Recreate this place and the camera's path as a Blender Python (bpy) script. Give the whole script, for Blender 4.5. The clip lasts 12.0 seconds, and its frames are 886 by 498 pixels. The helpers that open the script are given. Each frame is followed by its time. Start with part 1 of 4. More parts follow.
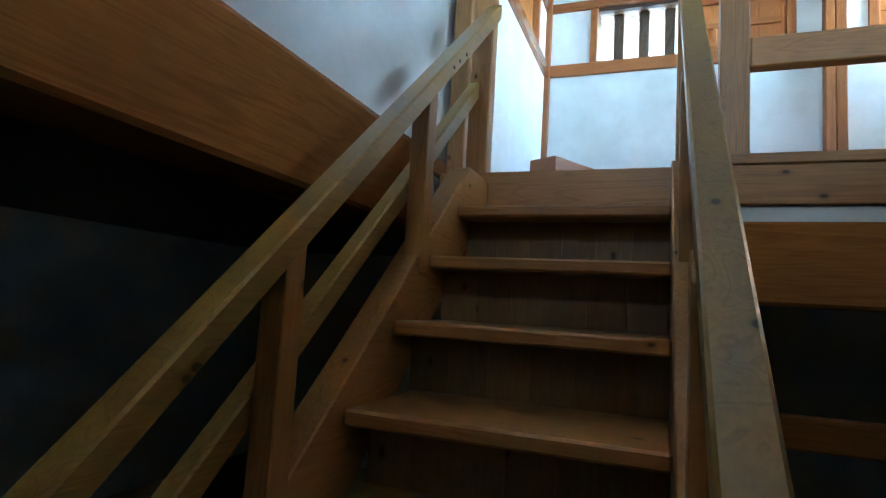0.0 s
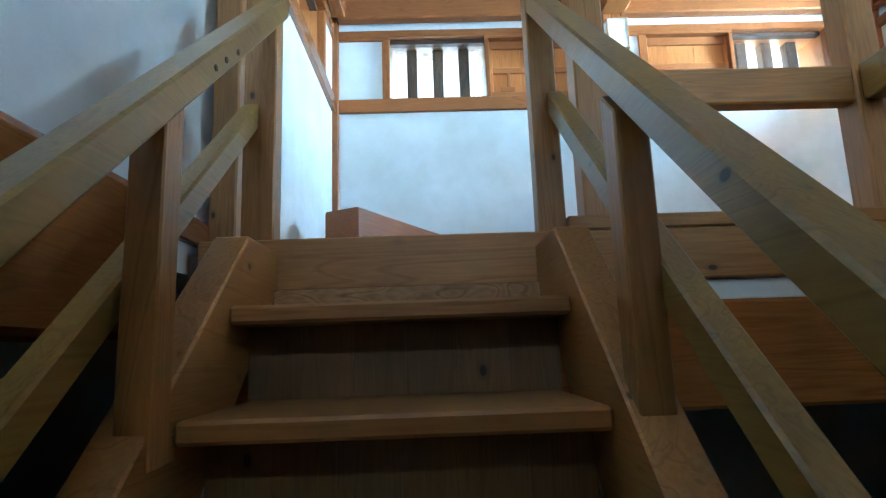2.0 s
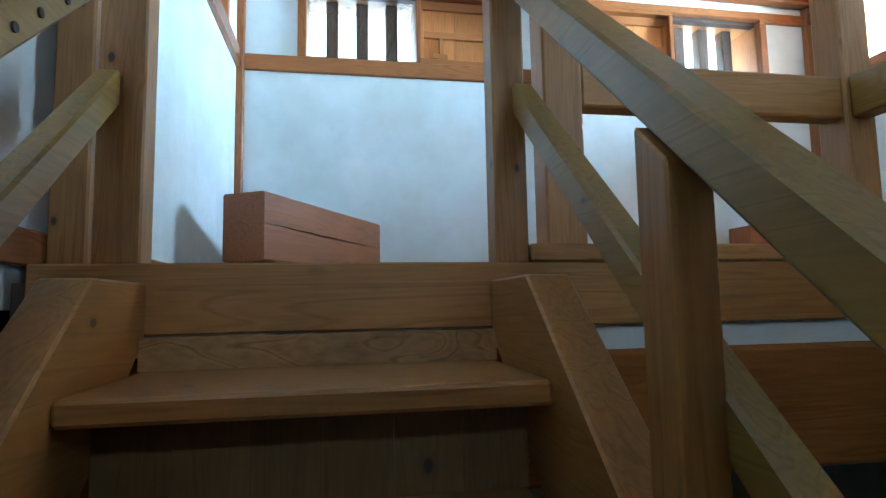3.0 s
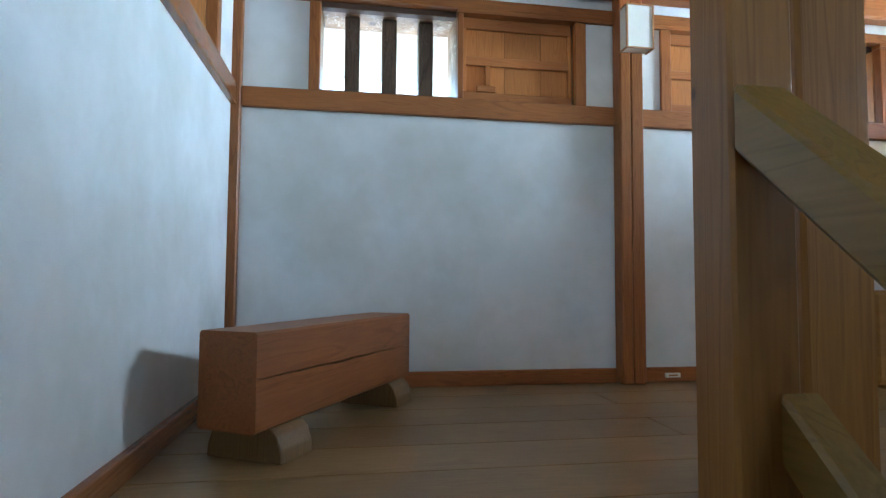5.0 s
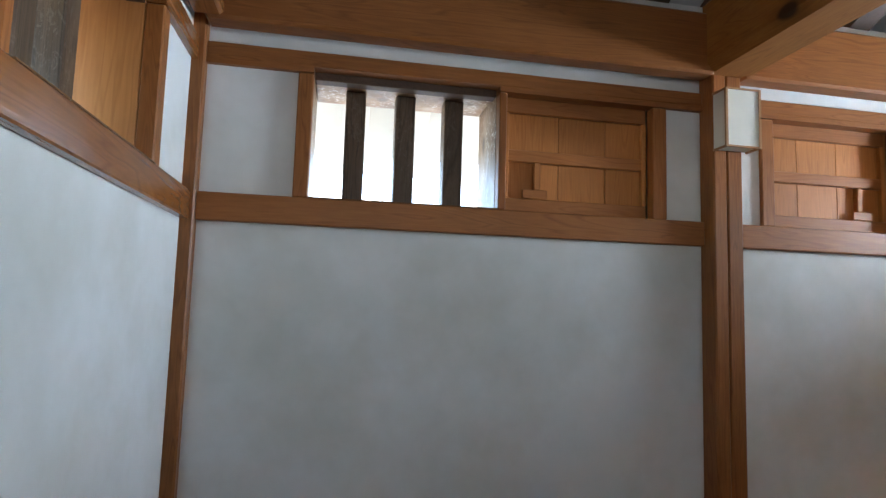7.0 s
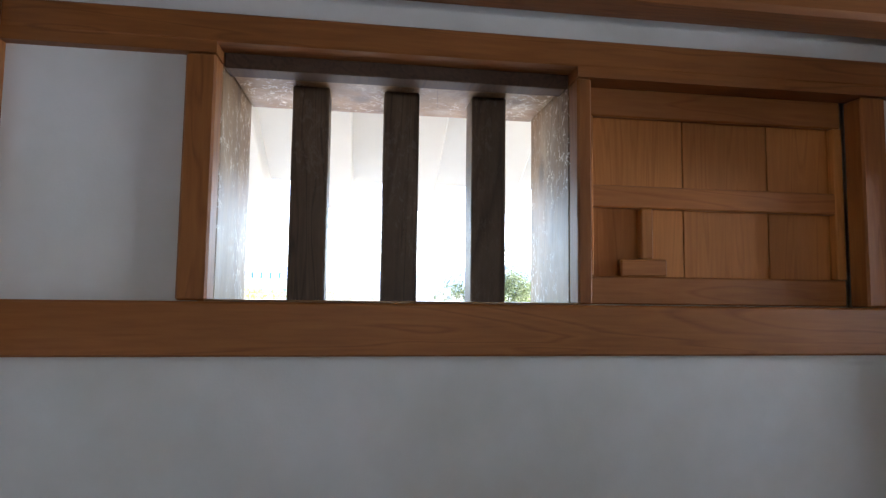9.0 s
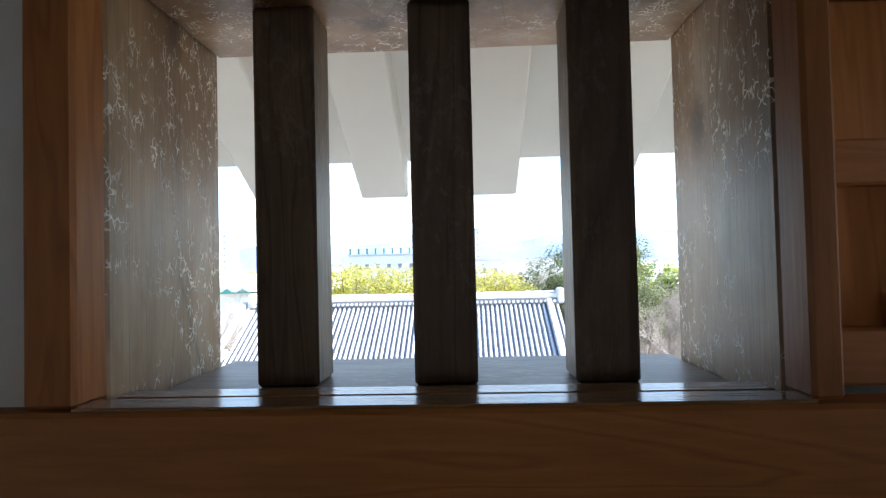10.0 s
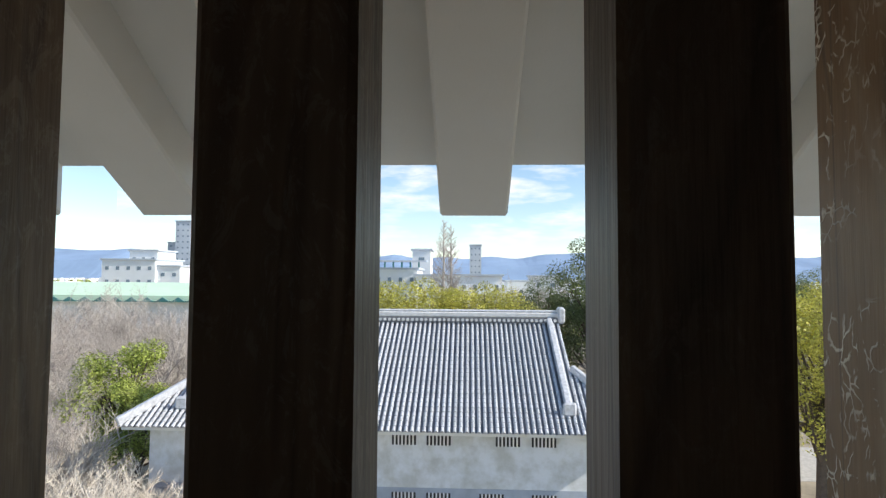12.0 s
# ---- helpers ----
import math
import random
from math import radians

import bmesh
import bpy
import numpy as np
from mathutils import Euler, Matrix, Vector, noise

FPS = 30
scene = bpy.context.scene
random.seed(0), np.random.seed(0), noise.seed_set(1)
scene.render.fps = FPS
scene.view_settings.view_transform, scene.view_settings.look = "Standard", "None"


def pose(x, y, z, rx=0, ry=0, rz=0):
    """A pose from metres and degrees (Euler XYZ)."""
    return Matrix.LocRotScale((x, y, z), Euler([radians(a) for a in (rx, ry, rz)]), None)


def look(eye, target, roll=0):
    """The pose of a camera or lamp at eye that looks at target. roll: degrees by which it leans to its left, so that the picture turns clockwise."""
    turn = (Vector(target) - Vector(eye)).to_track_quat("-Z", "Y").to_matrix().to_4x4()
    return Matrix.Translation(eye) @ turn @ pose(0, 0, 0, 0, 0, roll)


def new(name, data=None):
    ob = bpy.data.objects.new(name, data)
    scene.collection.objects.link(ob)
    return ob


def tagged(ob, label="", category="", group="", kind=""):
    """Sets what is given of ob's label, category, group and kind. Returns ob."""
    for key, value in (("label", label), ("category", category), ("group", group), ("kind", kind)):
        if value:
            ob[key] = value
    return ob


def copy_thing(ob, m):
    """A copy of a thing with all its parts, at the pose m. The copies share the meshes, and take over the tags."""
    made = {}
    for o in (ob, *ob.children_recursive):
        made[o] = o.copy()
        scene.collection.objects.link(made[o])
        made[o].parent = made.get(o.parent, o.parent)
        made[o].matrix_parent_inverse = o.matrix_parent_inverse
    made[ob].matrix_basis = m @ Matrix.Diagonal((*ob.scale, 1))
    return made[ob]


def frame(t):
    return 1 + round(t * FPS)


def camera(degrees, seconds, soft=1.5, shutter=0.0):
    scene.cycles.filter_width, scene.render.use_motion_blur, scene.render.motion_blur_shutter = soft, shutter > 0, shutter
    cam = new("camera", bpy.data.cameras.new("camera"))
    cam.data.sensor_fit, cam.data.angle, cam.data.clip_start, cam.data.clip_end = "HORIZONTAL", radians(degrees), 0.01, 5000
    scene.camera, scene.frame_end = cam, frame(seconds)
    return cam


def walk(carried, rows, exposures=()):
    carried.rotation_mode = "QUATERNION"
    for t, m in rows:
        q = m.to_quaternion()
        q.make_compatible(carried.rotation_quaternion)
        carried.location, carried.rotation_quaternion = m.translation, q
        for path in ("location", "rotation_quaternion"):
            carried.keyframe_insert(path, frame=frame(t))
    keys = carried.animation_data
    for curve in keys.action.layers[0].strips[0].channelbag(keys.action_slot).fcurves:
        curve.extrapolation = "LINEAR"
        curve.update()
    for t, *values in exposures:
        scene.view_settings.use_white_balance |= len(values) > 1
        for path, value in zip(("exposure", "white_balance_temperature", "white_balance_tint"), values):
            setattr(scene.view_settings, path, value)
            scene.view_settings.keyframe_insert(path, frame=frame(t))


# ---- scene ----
cam = camera(76.0, 12.0, soft=1.35)
# up the stairs: seconds, eye, target, roll
CLIMB = [
    (0, (-0.060, -0.240, 1.478), (-0.773, 1.618, 1.674), 3.4),
    (0.5, (-0.189, -0.111, 1.475), (-0.730, 1.806, 1.655), 1.0),
    (1, (-0.296, -0.044, 1.510), (-0.439, 1.943, 1.688), -0.5),
    (1.5, (-0.320, 0.149, 1.549), (-0.324, 2.129, 1.830), -1.8),
    (2, (-0.298, 0.409, 1.713), (-0.254, 2.379, 2.057), -2.0),
    (2.5, (-0.341, 0.579, 1.803), (-0.203, 2.555, 2.079), -1.7),
    (3, (-0.329, 0.709, 1.917), (0.021, 2.669, 2.110), -1.0),
    (3.5, (-0.318, 0.881, 2.081), (0.018, 2.837, 2.325), 0.1),
]
# across the room to the window: seconds, eye x, y, z, yaw, pitch, roll
ROOM = [
    (5.5, -0.389, 1.524, 2.623, -9.150, 2.572, -0.406),
    (6, -0.366, 1.722, 2.767, -11.237, 3.609, -1.251),
    (6.5, -0.384, 1.909, 2.916, -10.330, 4.325, -1.719),
    (7, -0.431, 2.089, 3.045, -10.712, 5.324, -1.724),
    (9, -0.271, 2.998, 3.396, -7.764, 4.323, -0.749),
    (9.5, -0.208, 3.236, 3.464, -1.532, 1.809, 0.696),
    (10, -0.177, 3.498, 3.502, 2.491, 1.406, 1.340),
    (10.5, -0.118, 3.671, 3.529, 4.949, 1.971, 1.657),
    (11, -0.090, 3.798, 3.543, 7.280, 2.410, 1.622),
    (11.5, -0.116, 3.897, 3.557, 6.200, 2.441, 0.250),
    (12, -0.119, 3.914, 3.559, 2.601, 2.919, -0.378),
]
EXPOSURES = [(0, 5.1, 4600, -7), (2, 5.0, 4500, -8), (2.5, 4.95, 4500, -8), (3.5, 4.65, 4650, -6), (5.5, 3.75, 5350, 3), (7, 3.35, 5950, 9), (9, 2.88, 6150, 16), (9.5, 2.55, 6150, 14), (10, 1.8, 6150, 11),
             (10.5, 1.2, 6250, 10), (11, 0.75, 6500, 9), (11.5, 0.4, 6500, 9), (12, 0.32, 6500, 9)]
ROWS = [(t, look(eye, target, roll)) for t, eye, target, roll in CLIMB]
ROWS += [(t, pose(x, y, z, 90 + pitch, roll, yaw)) for t, x, y, z, yaw, pitch, roll in ROOM]
walk(cam, ROWS, EXPOSURES)

# ---- light ----
SUN_WAY = Vector((0.80, -0.15, 0.56)).normalized()      # towards the sun
world = bpy.data.worlds.new("sky")
scene.world = world
world.use_nodes = True
wn = world.node_tree
wn.nodes.clear()
sky = wn.nodes.new("ShaderNodeTexSky")
sky.sky_type = "NISHITA"
sky.sun_disc = False
sky.dust_density = 0.1
sky.air_density = 1.0
sky.ozone_density = 1.5
sky.altitude = 60
sky.sun_elevation = math.asin(SUN_WAY.z)
sky.sun_rotation = math.atan2(SUN_WAY.x, SUN_WAY.y)
bg = wn.nodes.new("ShaderNodeBackground")
bg.inputs["Strength"].default_value = 0.15
wout = wn.nodes.new("ShaderNodeOutputWorld")
wn.links.new(sky.outputs[0], bg.inputs[0])
wn.links.new(bg.outputs[0], wout.inputs[0])
sun_data = bpy.data.lights.new("sun", "SUN")
sun_data.energy = 4.8
sun_data.angle = radians(0.6)
sun_data.color = (1.0, 0.93, 0.82)
sun = new("sun", sun_data)
sun.matrix_world = look((60, 20, 60), Vector((60, 20, 60)) - SUN_WAY)



def window_light(name, where, towards, watts, colour=(0.80, 0.91, 1.0)):
    """Lamp standing in for daylight in a window opening; under the eaves that comes from the low sky and the lit
    ground, so it rises.
    """
    d = bpy.data.lights.new(name, "AREA")
    d.shape = "RECTANGLE"
    d.size, d.size_y = 0.62, 0.42
    d.energy = watts
    d.color = colour
    d.spread = radians(130)
    ob = new(name, d)
    ob.matrix_world = look(where, Vector(where) + Vector(towards))


window_light("east_window_light", (3.22, 3.31, 3.54), (-1, 0, 0.7), 15.5)
# added fill at an unseen east window, to brighten the west wall
window_light("east_window_light", (3.22, 1.36, 3.54), (-1, 0, 0.7), 5.0)
# added fill at unseen south windows, to brighten the stairs from behind
window_light("south_window_light", (-0.21, -2.155, 3.54), (0, 1, 0.5), 2.0, (0.90, 0.95, 0.96))
window_light("south_window_light", (1.73, -2.155, 3.54), (0, 1, 0.5), 2.0, (0.90, 0.95, 0.96))


# ---- materials ----
def material(name):
    m = bpy.data.materials.new(name)
    m.use_nodes = True
    nt = m.node_tree
    return m, nt, nt.nodes["Principled BSDF"]


def add(nt, kind, **inputs):
    n = nt.nodes.new(kind)
    for k, v in inputs.items():
        n.inputs[k.replace("_", " ")].default_value = v
    return n


def ramp(nt, fac, stops):
    n = nt.nodes.new("ShaderNodeValToRGB")
    e = n.color_ramp.elements
    while len(e) < len(stops):
        e.new(0.5)
    for el, (p, c) in zip(e, stops):
        el.position = p
        el.color = (*c, 1)
    nt.links.new(fac, n.inputs[0])
    return n


def mix(nt, fac, a, b, how="MIX"):
    n = nt.nodes.new("ShaderNodeMix")
    n.data_type = "RGBA"
    n.blend_type = how
    for sock, v in ((n.inputs[0], fac), (n.inputs[6], a), (n.inputs[7], b)):
        if isinstance(v, (int, float)):
            sock.default_value = v
        elif isinstance(v, tuple):
            sock.default_value = (*v, 1)
        else:
            nt.links.new(v, sock)
    return n.outputs[2]


def bump(nt, bsdf, height, strength, distance):
    n = add(nt, "ShaderNodeBump", Strength=strength, Distance=distance)
    nt.links.new(height, n.inputs["Height"])
    nt.links.new(n.outputs[0], bsdf.inputs["Normal"])


def wood(name, light, dark, axis, rough=0.5, grain=1.0, knots=0.0, worn=0.0, relief=0.22, along=0.07, gloss=0.5, ring=9.0):
    """Timber with its grain along axis; worn: pale weathered scuffs."""
    m, nt, b = material(name)
    tc = nt.nodes.new("ShaderNodeTexCoord")
    info = nt.nodes.new("ShaderNodeObjectInfo")
    shift = add(nt, "ShaderNodeVectorMath")
    shift.operation = "MULTIPLY_ADD"
    nt.links.new(info.outputs["Random"], shift.inputs[0])
    shift.inputs[1].default_value = (7.1, 5.3, 3.7)
    nt.links.new(tc.outputs["Object"], shift.inputs[2])
    mp = nt.nodes.new("ShaderNodeMapping")
    s = [1.0, 1.0, 1.0]
    s["xyz".index(axis)] = along
    mp.inputs["Scale"].default_value = s
    nt.links.new(shift.outputs[0], mp.inputs[0])
    big = add(nt, "ShaderNodeTexNoise", Scale=ring, Detail=3.0 if ring < 10 else 1.0, Roughness=0.55, Distortion=0.6)
    nt.links.new(mp.outputs[0], big.inputs["Vector"])
    rings = nt.nodes.new("ShaderNodeMath")
    rings.operation = "MULTIPLY"
    rings.inputs[1].default_value = 9.0
    nt.links.new(big.outputs[0], rings.inputs[0])
    frac = nt.nodes.new("ShaderNodeMath")
    frac.operation = "PINGPONG"
    frac.inputs[1].default_value = 0.5
    nt.links.new(rings.outputs[0], frac.inputs[0])
    fine = add(nt, "ShaderNodeTexNoise", Scale=140.0 * grain, Detail=4.0, Roughness=0.6)
    nt.links.new(mp.outputs[0], fine.inputs["Vector"])
    soft = add(nt, "ShaderNodeTexNoise", Scale=2.2, Detail=3.0)
    nt.links.new(shift.outputs[0], soft.inputs["Vector"])
    mid = tuple((p + q) / 2 for p, q in zip(light, dark))
    c = ramp(nt, frac.outputs[0], [(0.0, mid), (0.35, light), (0.5, dark)]).outputs[0]
    c = mix(nt, 0.45, c, ramp(nt, fine.outputs[0], [(0.3, dark), (0.7, light)]).outputs[0])
    c = mix(nt, 0.55, c, ramp(nt, soft.outputs[0], [(0.3, (0.62, 0.58, 0.55)), (0.7, (1.12, 1.1, 1.08))]).outputs[0], "MULTIPLY")
    tone = ramp(nt, info.outputs["Random"], [(0.0, (0.84, 0.82, 0.8)), (1.0, (1.1, 1.08, 1.06))]).outputs[0]
    c = mix(nt, 1.0, c, tone, "MULTIPLY")
    if knots:
        km = nt.nodes.new("ShaderNodeMapping")
        ks = [1.0, 1.0, 1.0]
        ks["xyz".index(axis)] = 0.6
        km.inputs["Scale"].default_value = ks
        nt.links.new(shift.outputs[0], km.inputs[0])
        vor = add(nt, "ShaderNodeTexVoronoi", Scale=knots)
        nt.links.new(km.outputs[0], vor.inputs["Vector"])
        halo = ramp(nt, vor.outputs["Distance"], [(0.06, (0.7, 0.7, 0.7)), (0.18, (0, 0, 0))]).outputs[0]
        c = mix(nt, halo, c, tuple(v * 0.75 for v in dark))
        spot = ramp(nt, vor.outputs["Distance"], [(0.06, (1, 1, 1)), (0.095, (0, 0, 0))]).outputs[0]
        c = mix(nt, spot, c, tuple(v * 0.2 for v in dark))
    if worn:
        wm = nt.nodes.new("ShaderNodeMapping")
        ws = [1.0, 1.0, 1.0]
        ws["xyz".index(axis)] = 0.45
        wm.inputs["Scale"].default_value = ws
        nt.links.new(shift.outputs[0], wm.inputs[0])
        scuff = add(nt, "ShaderNodeTexNoise", Scale=70.0, Detail=10.0, Roughness=0.80, Distortion=1.2)
        nt.links.new(wm.outputs[0], scuff.inputs["Vector"])
        patch = add(nt, "ShaderNodeTexNoise", Scale=3.4, Detail=4.0, Roughness=0.6)
        nt.links.new(shift.outputs[0], patch.inputs["Vector"])
        w1 = ramp(nt, scuff.outputs[0], [(0.525, (0, 0, 0)), (0.56, (worn, worn, worn))]).outputs[0]
        w2 = ramp(nt, patch.outputs[0], [(0.45, (0, 0, 0)), (0.55, (1, 1, 1))]).outputs[0]
        cm = nt.nodes.new("ShaderNodeMapping")
        cs = [9.0, 9.0, 9.0]
        cs["xyz".index(axis)] = 0.9
        cm.inputs["Scale"].default_value = cs
        nt.links.new(shift.outputs[0], cm.inputs[0])
        crack = add(nt, "ShaderNodeTexVoronoi", Scale=1.0)
        crack.feature = "DISTANCE_TO_EDGE"
        nt.links.new(cm.outputs[0], crack.inputs["Vector"])
        line = ramp(nt, crack.outputs["Distance"], [(0.004, (1, 1, 1)), (0.012, (0, 0, 0))]).outputs[0]
        c = mix(nt, mix(nt, 1.0, line, (worn * 0.4, worn * 0.4, worn * 0.4), "MULTIPLY"), c, (0.03, 0.02, 0.015))
        dirt = add(nt, "ShaderNodeTexNoise", Scale=3.2, Detail=6.0, Roughness=0.65)
        nt.links.new(wm.outputs[0], dirt.inputs["Vector"])
        c = mix(nt, 0.85, c, ramp(nt, dirt.outputs[0], [(0.36, (0.48, 0.44, 0.40)), (0.62, (1.25, 1.23, 1.2))]).outputs[0], "MULTIPLY")
        c = mix(nt, mix(nt, 1.0, w1, w2, "MULTIPLY"), c, (0.52, 0.47, 0.40))
    nt.links.new(c, b.inputs["Base Color"])
    b.inputs["Roughness"].default_value = rough
    b.inputs["Specular IOR Level"].default_value = gloss
    bump(nt, b, fine.outputs[0], relief, 0.002)
    return m


def plaster(name, colour, stain=0.25, rough=0.9, grit=220.0):
    m, nt, b = material(name)
    tc = nt.nodes.new("ShaderNodeTexCoord")
    big = add(nt, "ShaderNodeTexNoise", Scale=1.3, Detail=5.0, Roughness=0.6)
    small = add(nt, "ShaderNodeTexNoise", Scale=grit, Detail=3.0)
    trowel = add(nt, "ShaderNodeTexNoise", Scale=9.0, Detail=4.0, Distortion=0.8)
    for n in (big, small, trowel):
        nt.links.new(tc.outputs["Object"], n.inputs["Vector"])
    low = tuple(v * (1 - stain * k) for v, k in zip(colour, (0.9, 0.95, 1.15)))
    c = ramp(nt, big.outputs[0], [(0.35, low), (0.6, colour)]).outputs[0]
    c = mix(nt, 0.12, c, ramp(nt, trowel.outputs[0], [(0.3, low), (0.7, colour)]).outputs[0])
    nt.links.new(c, b.inputs["Base Color"])
    b.inputs["Roughness"].default_value = rough
    h = mix(nt, 0.5, small.outputs[0], trowel.outputs[0])
    bump(nt, b, h, 0.15, 0.003)
    return m


def plain(name, colour, rough=0.7, vary=0.25, scale=4.0, metal=0.0):
    m, nt, b = material(name)
    tc = nt.nodes.new("ShaderNodeTexCoord")
    info = nt.nodes.new("ShaderNodeObjectInfo")
    n1 = add(nt, "ShaderNodeTexNoise", Scale=scale, Detail=5.0, Roughness=0.65)
    nt.links.new(tc.outputs["Object"], n1.inputs["Vector"])
    c = ramp(nt, n1.outputs[0], [(0.3, tuple(v * (1 - vary) for v in colour)), (0.7, tuple(min(v * (1 + vary), 1) for v in colour))]).outputs[0]
    c = mix(nt, 1.0, c, ramp(nt, info.outputs["Random"], [(0, (0.88, 0.88, 0.88)), (1, (1.1, 1.1, 1.1))]).outputs[0], "MULTIPLY")
    nt.links.new(c, b.inputs["Base Color"])
    b.inputs["Roughness"].default_value = rough
    b.inputs["Metallic"].default_value = metal
    bump(nt, b, n1.outputs[0], 0.2, 0.01)
    return m


def scarred(name):
    """Old smooth timber, brown above and silvered in patches, with clusters of short pale scratches, splits and knots."""
    m, nt, b = material(name)
    tc = nt.nodes.new("ShaderNodeTexCoord")

    def field(scale, turn, size, detail, rough, twist=0.0):
        mp = nt.nodes.new("ShaderNodeMapping")
        mp.inputs["Scale"].default_value = scale
        mp.inputs["Rotation"].default_value = turn
        nt.links.new(tc.outputs["Object"], mp.inputs[0])
        n = add(nt, "ShaderNodeTexNoise", Scale=size, Detail=detail, Roughness=rough, Distortion=twist)
        nt.links.new(mp.outputs[0], n.inputs["Vector"])
        return n.outputs[0]

    grain = field((1, 1, 0.05), (0, 0, 0), 150.0, 4.0, 0.6)
    c = ramp(nt, field((1, 1, 0.35), (0, 0, 0), 7.0, 5.0, 0.6, 0.4), [(0.32, (0.11, 0.056, 0.026)), (0.50, (0.24, 0.140, 0.066)), (0.68, (0.38, 0.245, 0.13))]).outputs[0]
    c = mix(nt, 0.35, c, ramp(nt, grain, [(0.35, (0.62, 0.60, 0.58)), (0.65, (1.15, 1.14, 1.12))]).outputs[0], "MULTIPLY")
    silver = ramp(nt, field((1.6, 1.6, 0.8), (0, 0, 0), 4.2, 5.0, 0.62, 0.3), [(0.50, (0, 0, 0)), (0.66, (0.5, 0.5, 0.5))]).outputs[0]
    c = mix(nt, silver, c, ramp(nt, grain, [(0.3, (0.36, 0.30, 0.23)), (0.7, (0.54, 0.47, 0.38))]).outputs[0])
    cluster = ramp(nt, field((1, 1, 1), (0, 0, 0), 5.5, 4.0, 0.6), [(0.44, (0, 0, 0)), (0.56, (1, 1, 1))]).outputs[0]
    wander = add(nt, "ShaderNodeTexNoise", Scale=26.0, Detail=3.0)
    nt.links.new(tc.outputs["Object"], wander.inputs["Vector"])
    bent = nt.nodes.new("ShaderNodeVectorMath")
    bent.operation = "MULTIPLY_ADD"
    nt.links.new(wander.outputs["Color"], bent.inputs[0])
    bent.inputs[1].default_value = (0.035, 0.035, 0.035)
    tall = nt.nodes.new("ShaderNodeMapping")
    tall.inputs["Scale"].default_value = (1.0, 1.0, 0.55)
    tall.inputs["Rotation"].default_value = (0.25, 0, 0)
    nt.links.new(tc.outputs["Object"], tall.inputs[0])
    nt.links.new(tall.outputs[0], bent.inputs[2])
    net = add(nt, "ShaderNodeTexVoronoi", Scale=110.0)
    net.feature = "DISTANCE_TO_EDGE"
    nt.links.new(bent.outputs[0], net.inputs["Vector"])
    scratch = ramp(nt, net.outputs["Distance"], [(0.035, (1, 1, 1)), (0.075, (0, 0, 0))]).outputs[0]
    scratch = mix(nt, 1.0, scratch, ramp(nt, field((1, 1, 0.7), (0.4, 0, 0), 60.0, 3.0, 0.55), [(0.50, (0, 0, 0)), (0.56, (1, 1, 1))]).outputs[0], "MULTIPLY")
    scratch = mix(nt, 1.0, scratch, cluster, "MULTIPLY")
    c = mix(nt, mix(nt, 1.0, scratch, (0.95, 0.95, 0.95), "MULTIPLY"), c, (0.80, 0.74, 0.64))
    cm = nt.nodes.new("ShaderNodeMapping")
    cm.inputs["Scale"].default_value = (7.0, 7.0, 0.7)
    nt.links.new(tc.outputs["Object"], cm.inputs[0])
    split = add(nt, "ShaderNodeTexVoronoi", Scale=1.0)
    split.feature = "DISTANCE_TO_EDGE"
    nt.links.new(cm.outputs[0], split.inputs["Vector"])
    line = ramp(nt, split.outputs["Distance"], [(0.002, (0.45, 0.45, 0.45)), (0.007, (0, 0, 0))]).outputs[0]
    c = mix(nt, line, c, (0.03, 0.02, 0.015))
    km = nt.nodes.new("ShaderNodeMapping")
    km.inputs["Scale"].default_value = (1.0, 1.0, 0.6)
    nt.links.new(tc.outputs["Object"], km.inputs[0])
    knot = add(nt, "ShaderNodeTexVoronoi", Scale=7.0)
    nt.links.new(km.outputs[0], knot.inputs["Vector"])
    c = mix(nt, ramp(nt, knot.outputs["Distance"], [(0.08, (0.85, 0.85, 0.85)), (0.20, (0, 0, 0))]).outputs[0], c, (0.07, 0.04, 0.025))
    nt.links.new(c, b.inputs["Base Color"])
    b.inputs["Roughness"].default_value = 0.42
    bump(nt, b, mix(nt, 0.5, grain, scratch), 0.5, 0.002)
    return m


HINOKI, HINOKI_D = (0.38, 0.242, 0.055), (0.23, 0.140, 0.027)       # stair rails
TREADWOOD, TREADWOOD_D = (0.47, 0.235, 0.056), (0.275, 0.124, 0.026)   # treads and posts
REDWOOD, REDWOOD_D = (0.37, 0.144, 0.039), (0.22, 0.076, 0.020)   # wall timber
wood_stair_x = wood("stair timber across", TREADWOOD, TREADWOOD_D, "x", 0.42, knots=11.0)
wood_stair_y = wood("stair timber along", HINOKI, HINOKI_D, "y", 0.31, knots=12.0)
wood_string_y = wood("stair stringer timber", TREADWOOD, TREADWOOD_D, "y", 0.42, knots=12.0)
wood_stair_z = wood("stair timber upright", TREADWOOD, TREADWOOD_D, "z", 0.40, knots=12.0)
wood_wall_x = wood("wall timber across", REDWOOD, REDWOOD_D, "x", 0.42, gloss=0.3)
wood_wall_y = wood("wall timber along", REDWOOD, REDWOOD_D, "y", 0.22, gloss=0.7)
wood_wall_z = wood("wall timber upright", REDWOOD, REDWOOD_D, "z", 0.42, gloss=0.3)
# browner than the treads: part of the nosing shadow is in the riser colour
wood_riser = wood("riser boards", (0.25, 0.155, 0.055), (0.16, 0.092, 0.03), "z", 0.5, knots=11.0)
wood_figure = wood("swirled board", (0.50, 0.30, 0.11), (0.17, 0.08, 0.022), "x", 0.4, 0.6, along=0.42, ring=11.0)
wood_polished = wood("polished sill timber", (0.30, 0.17, 0.08), (0.18, 0.09, 0.04), "x", 0.16)
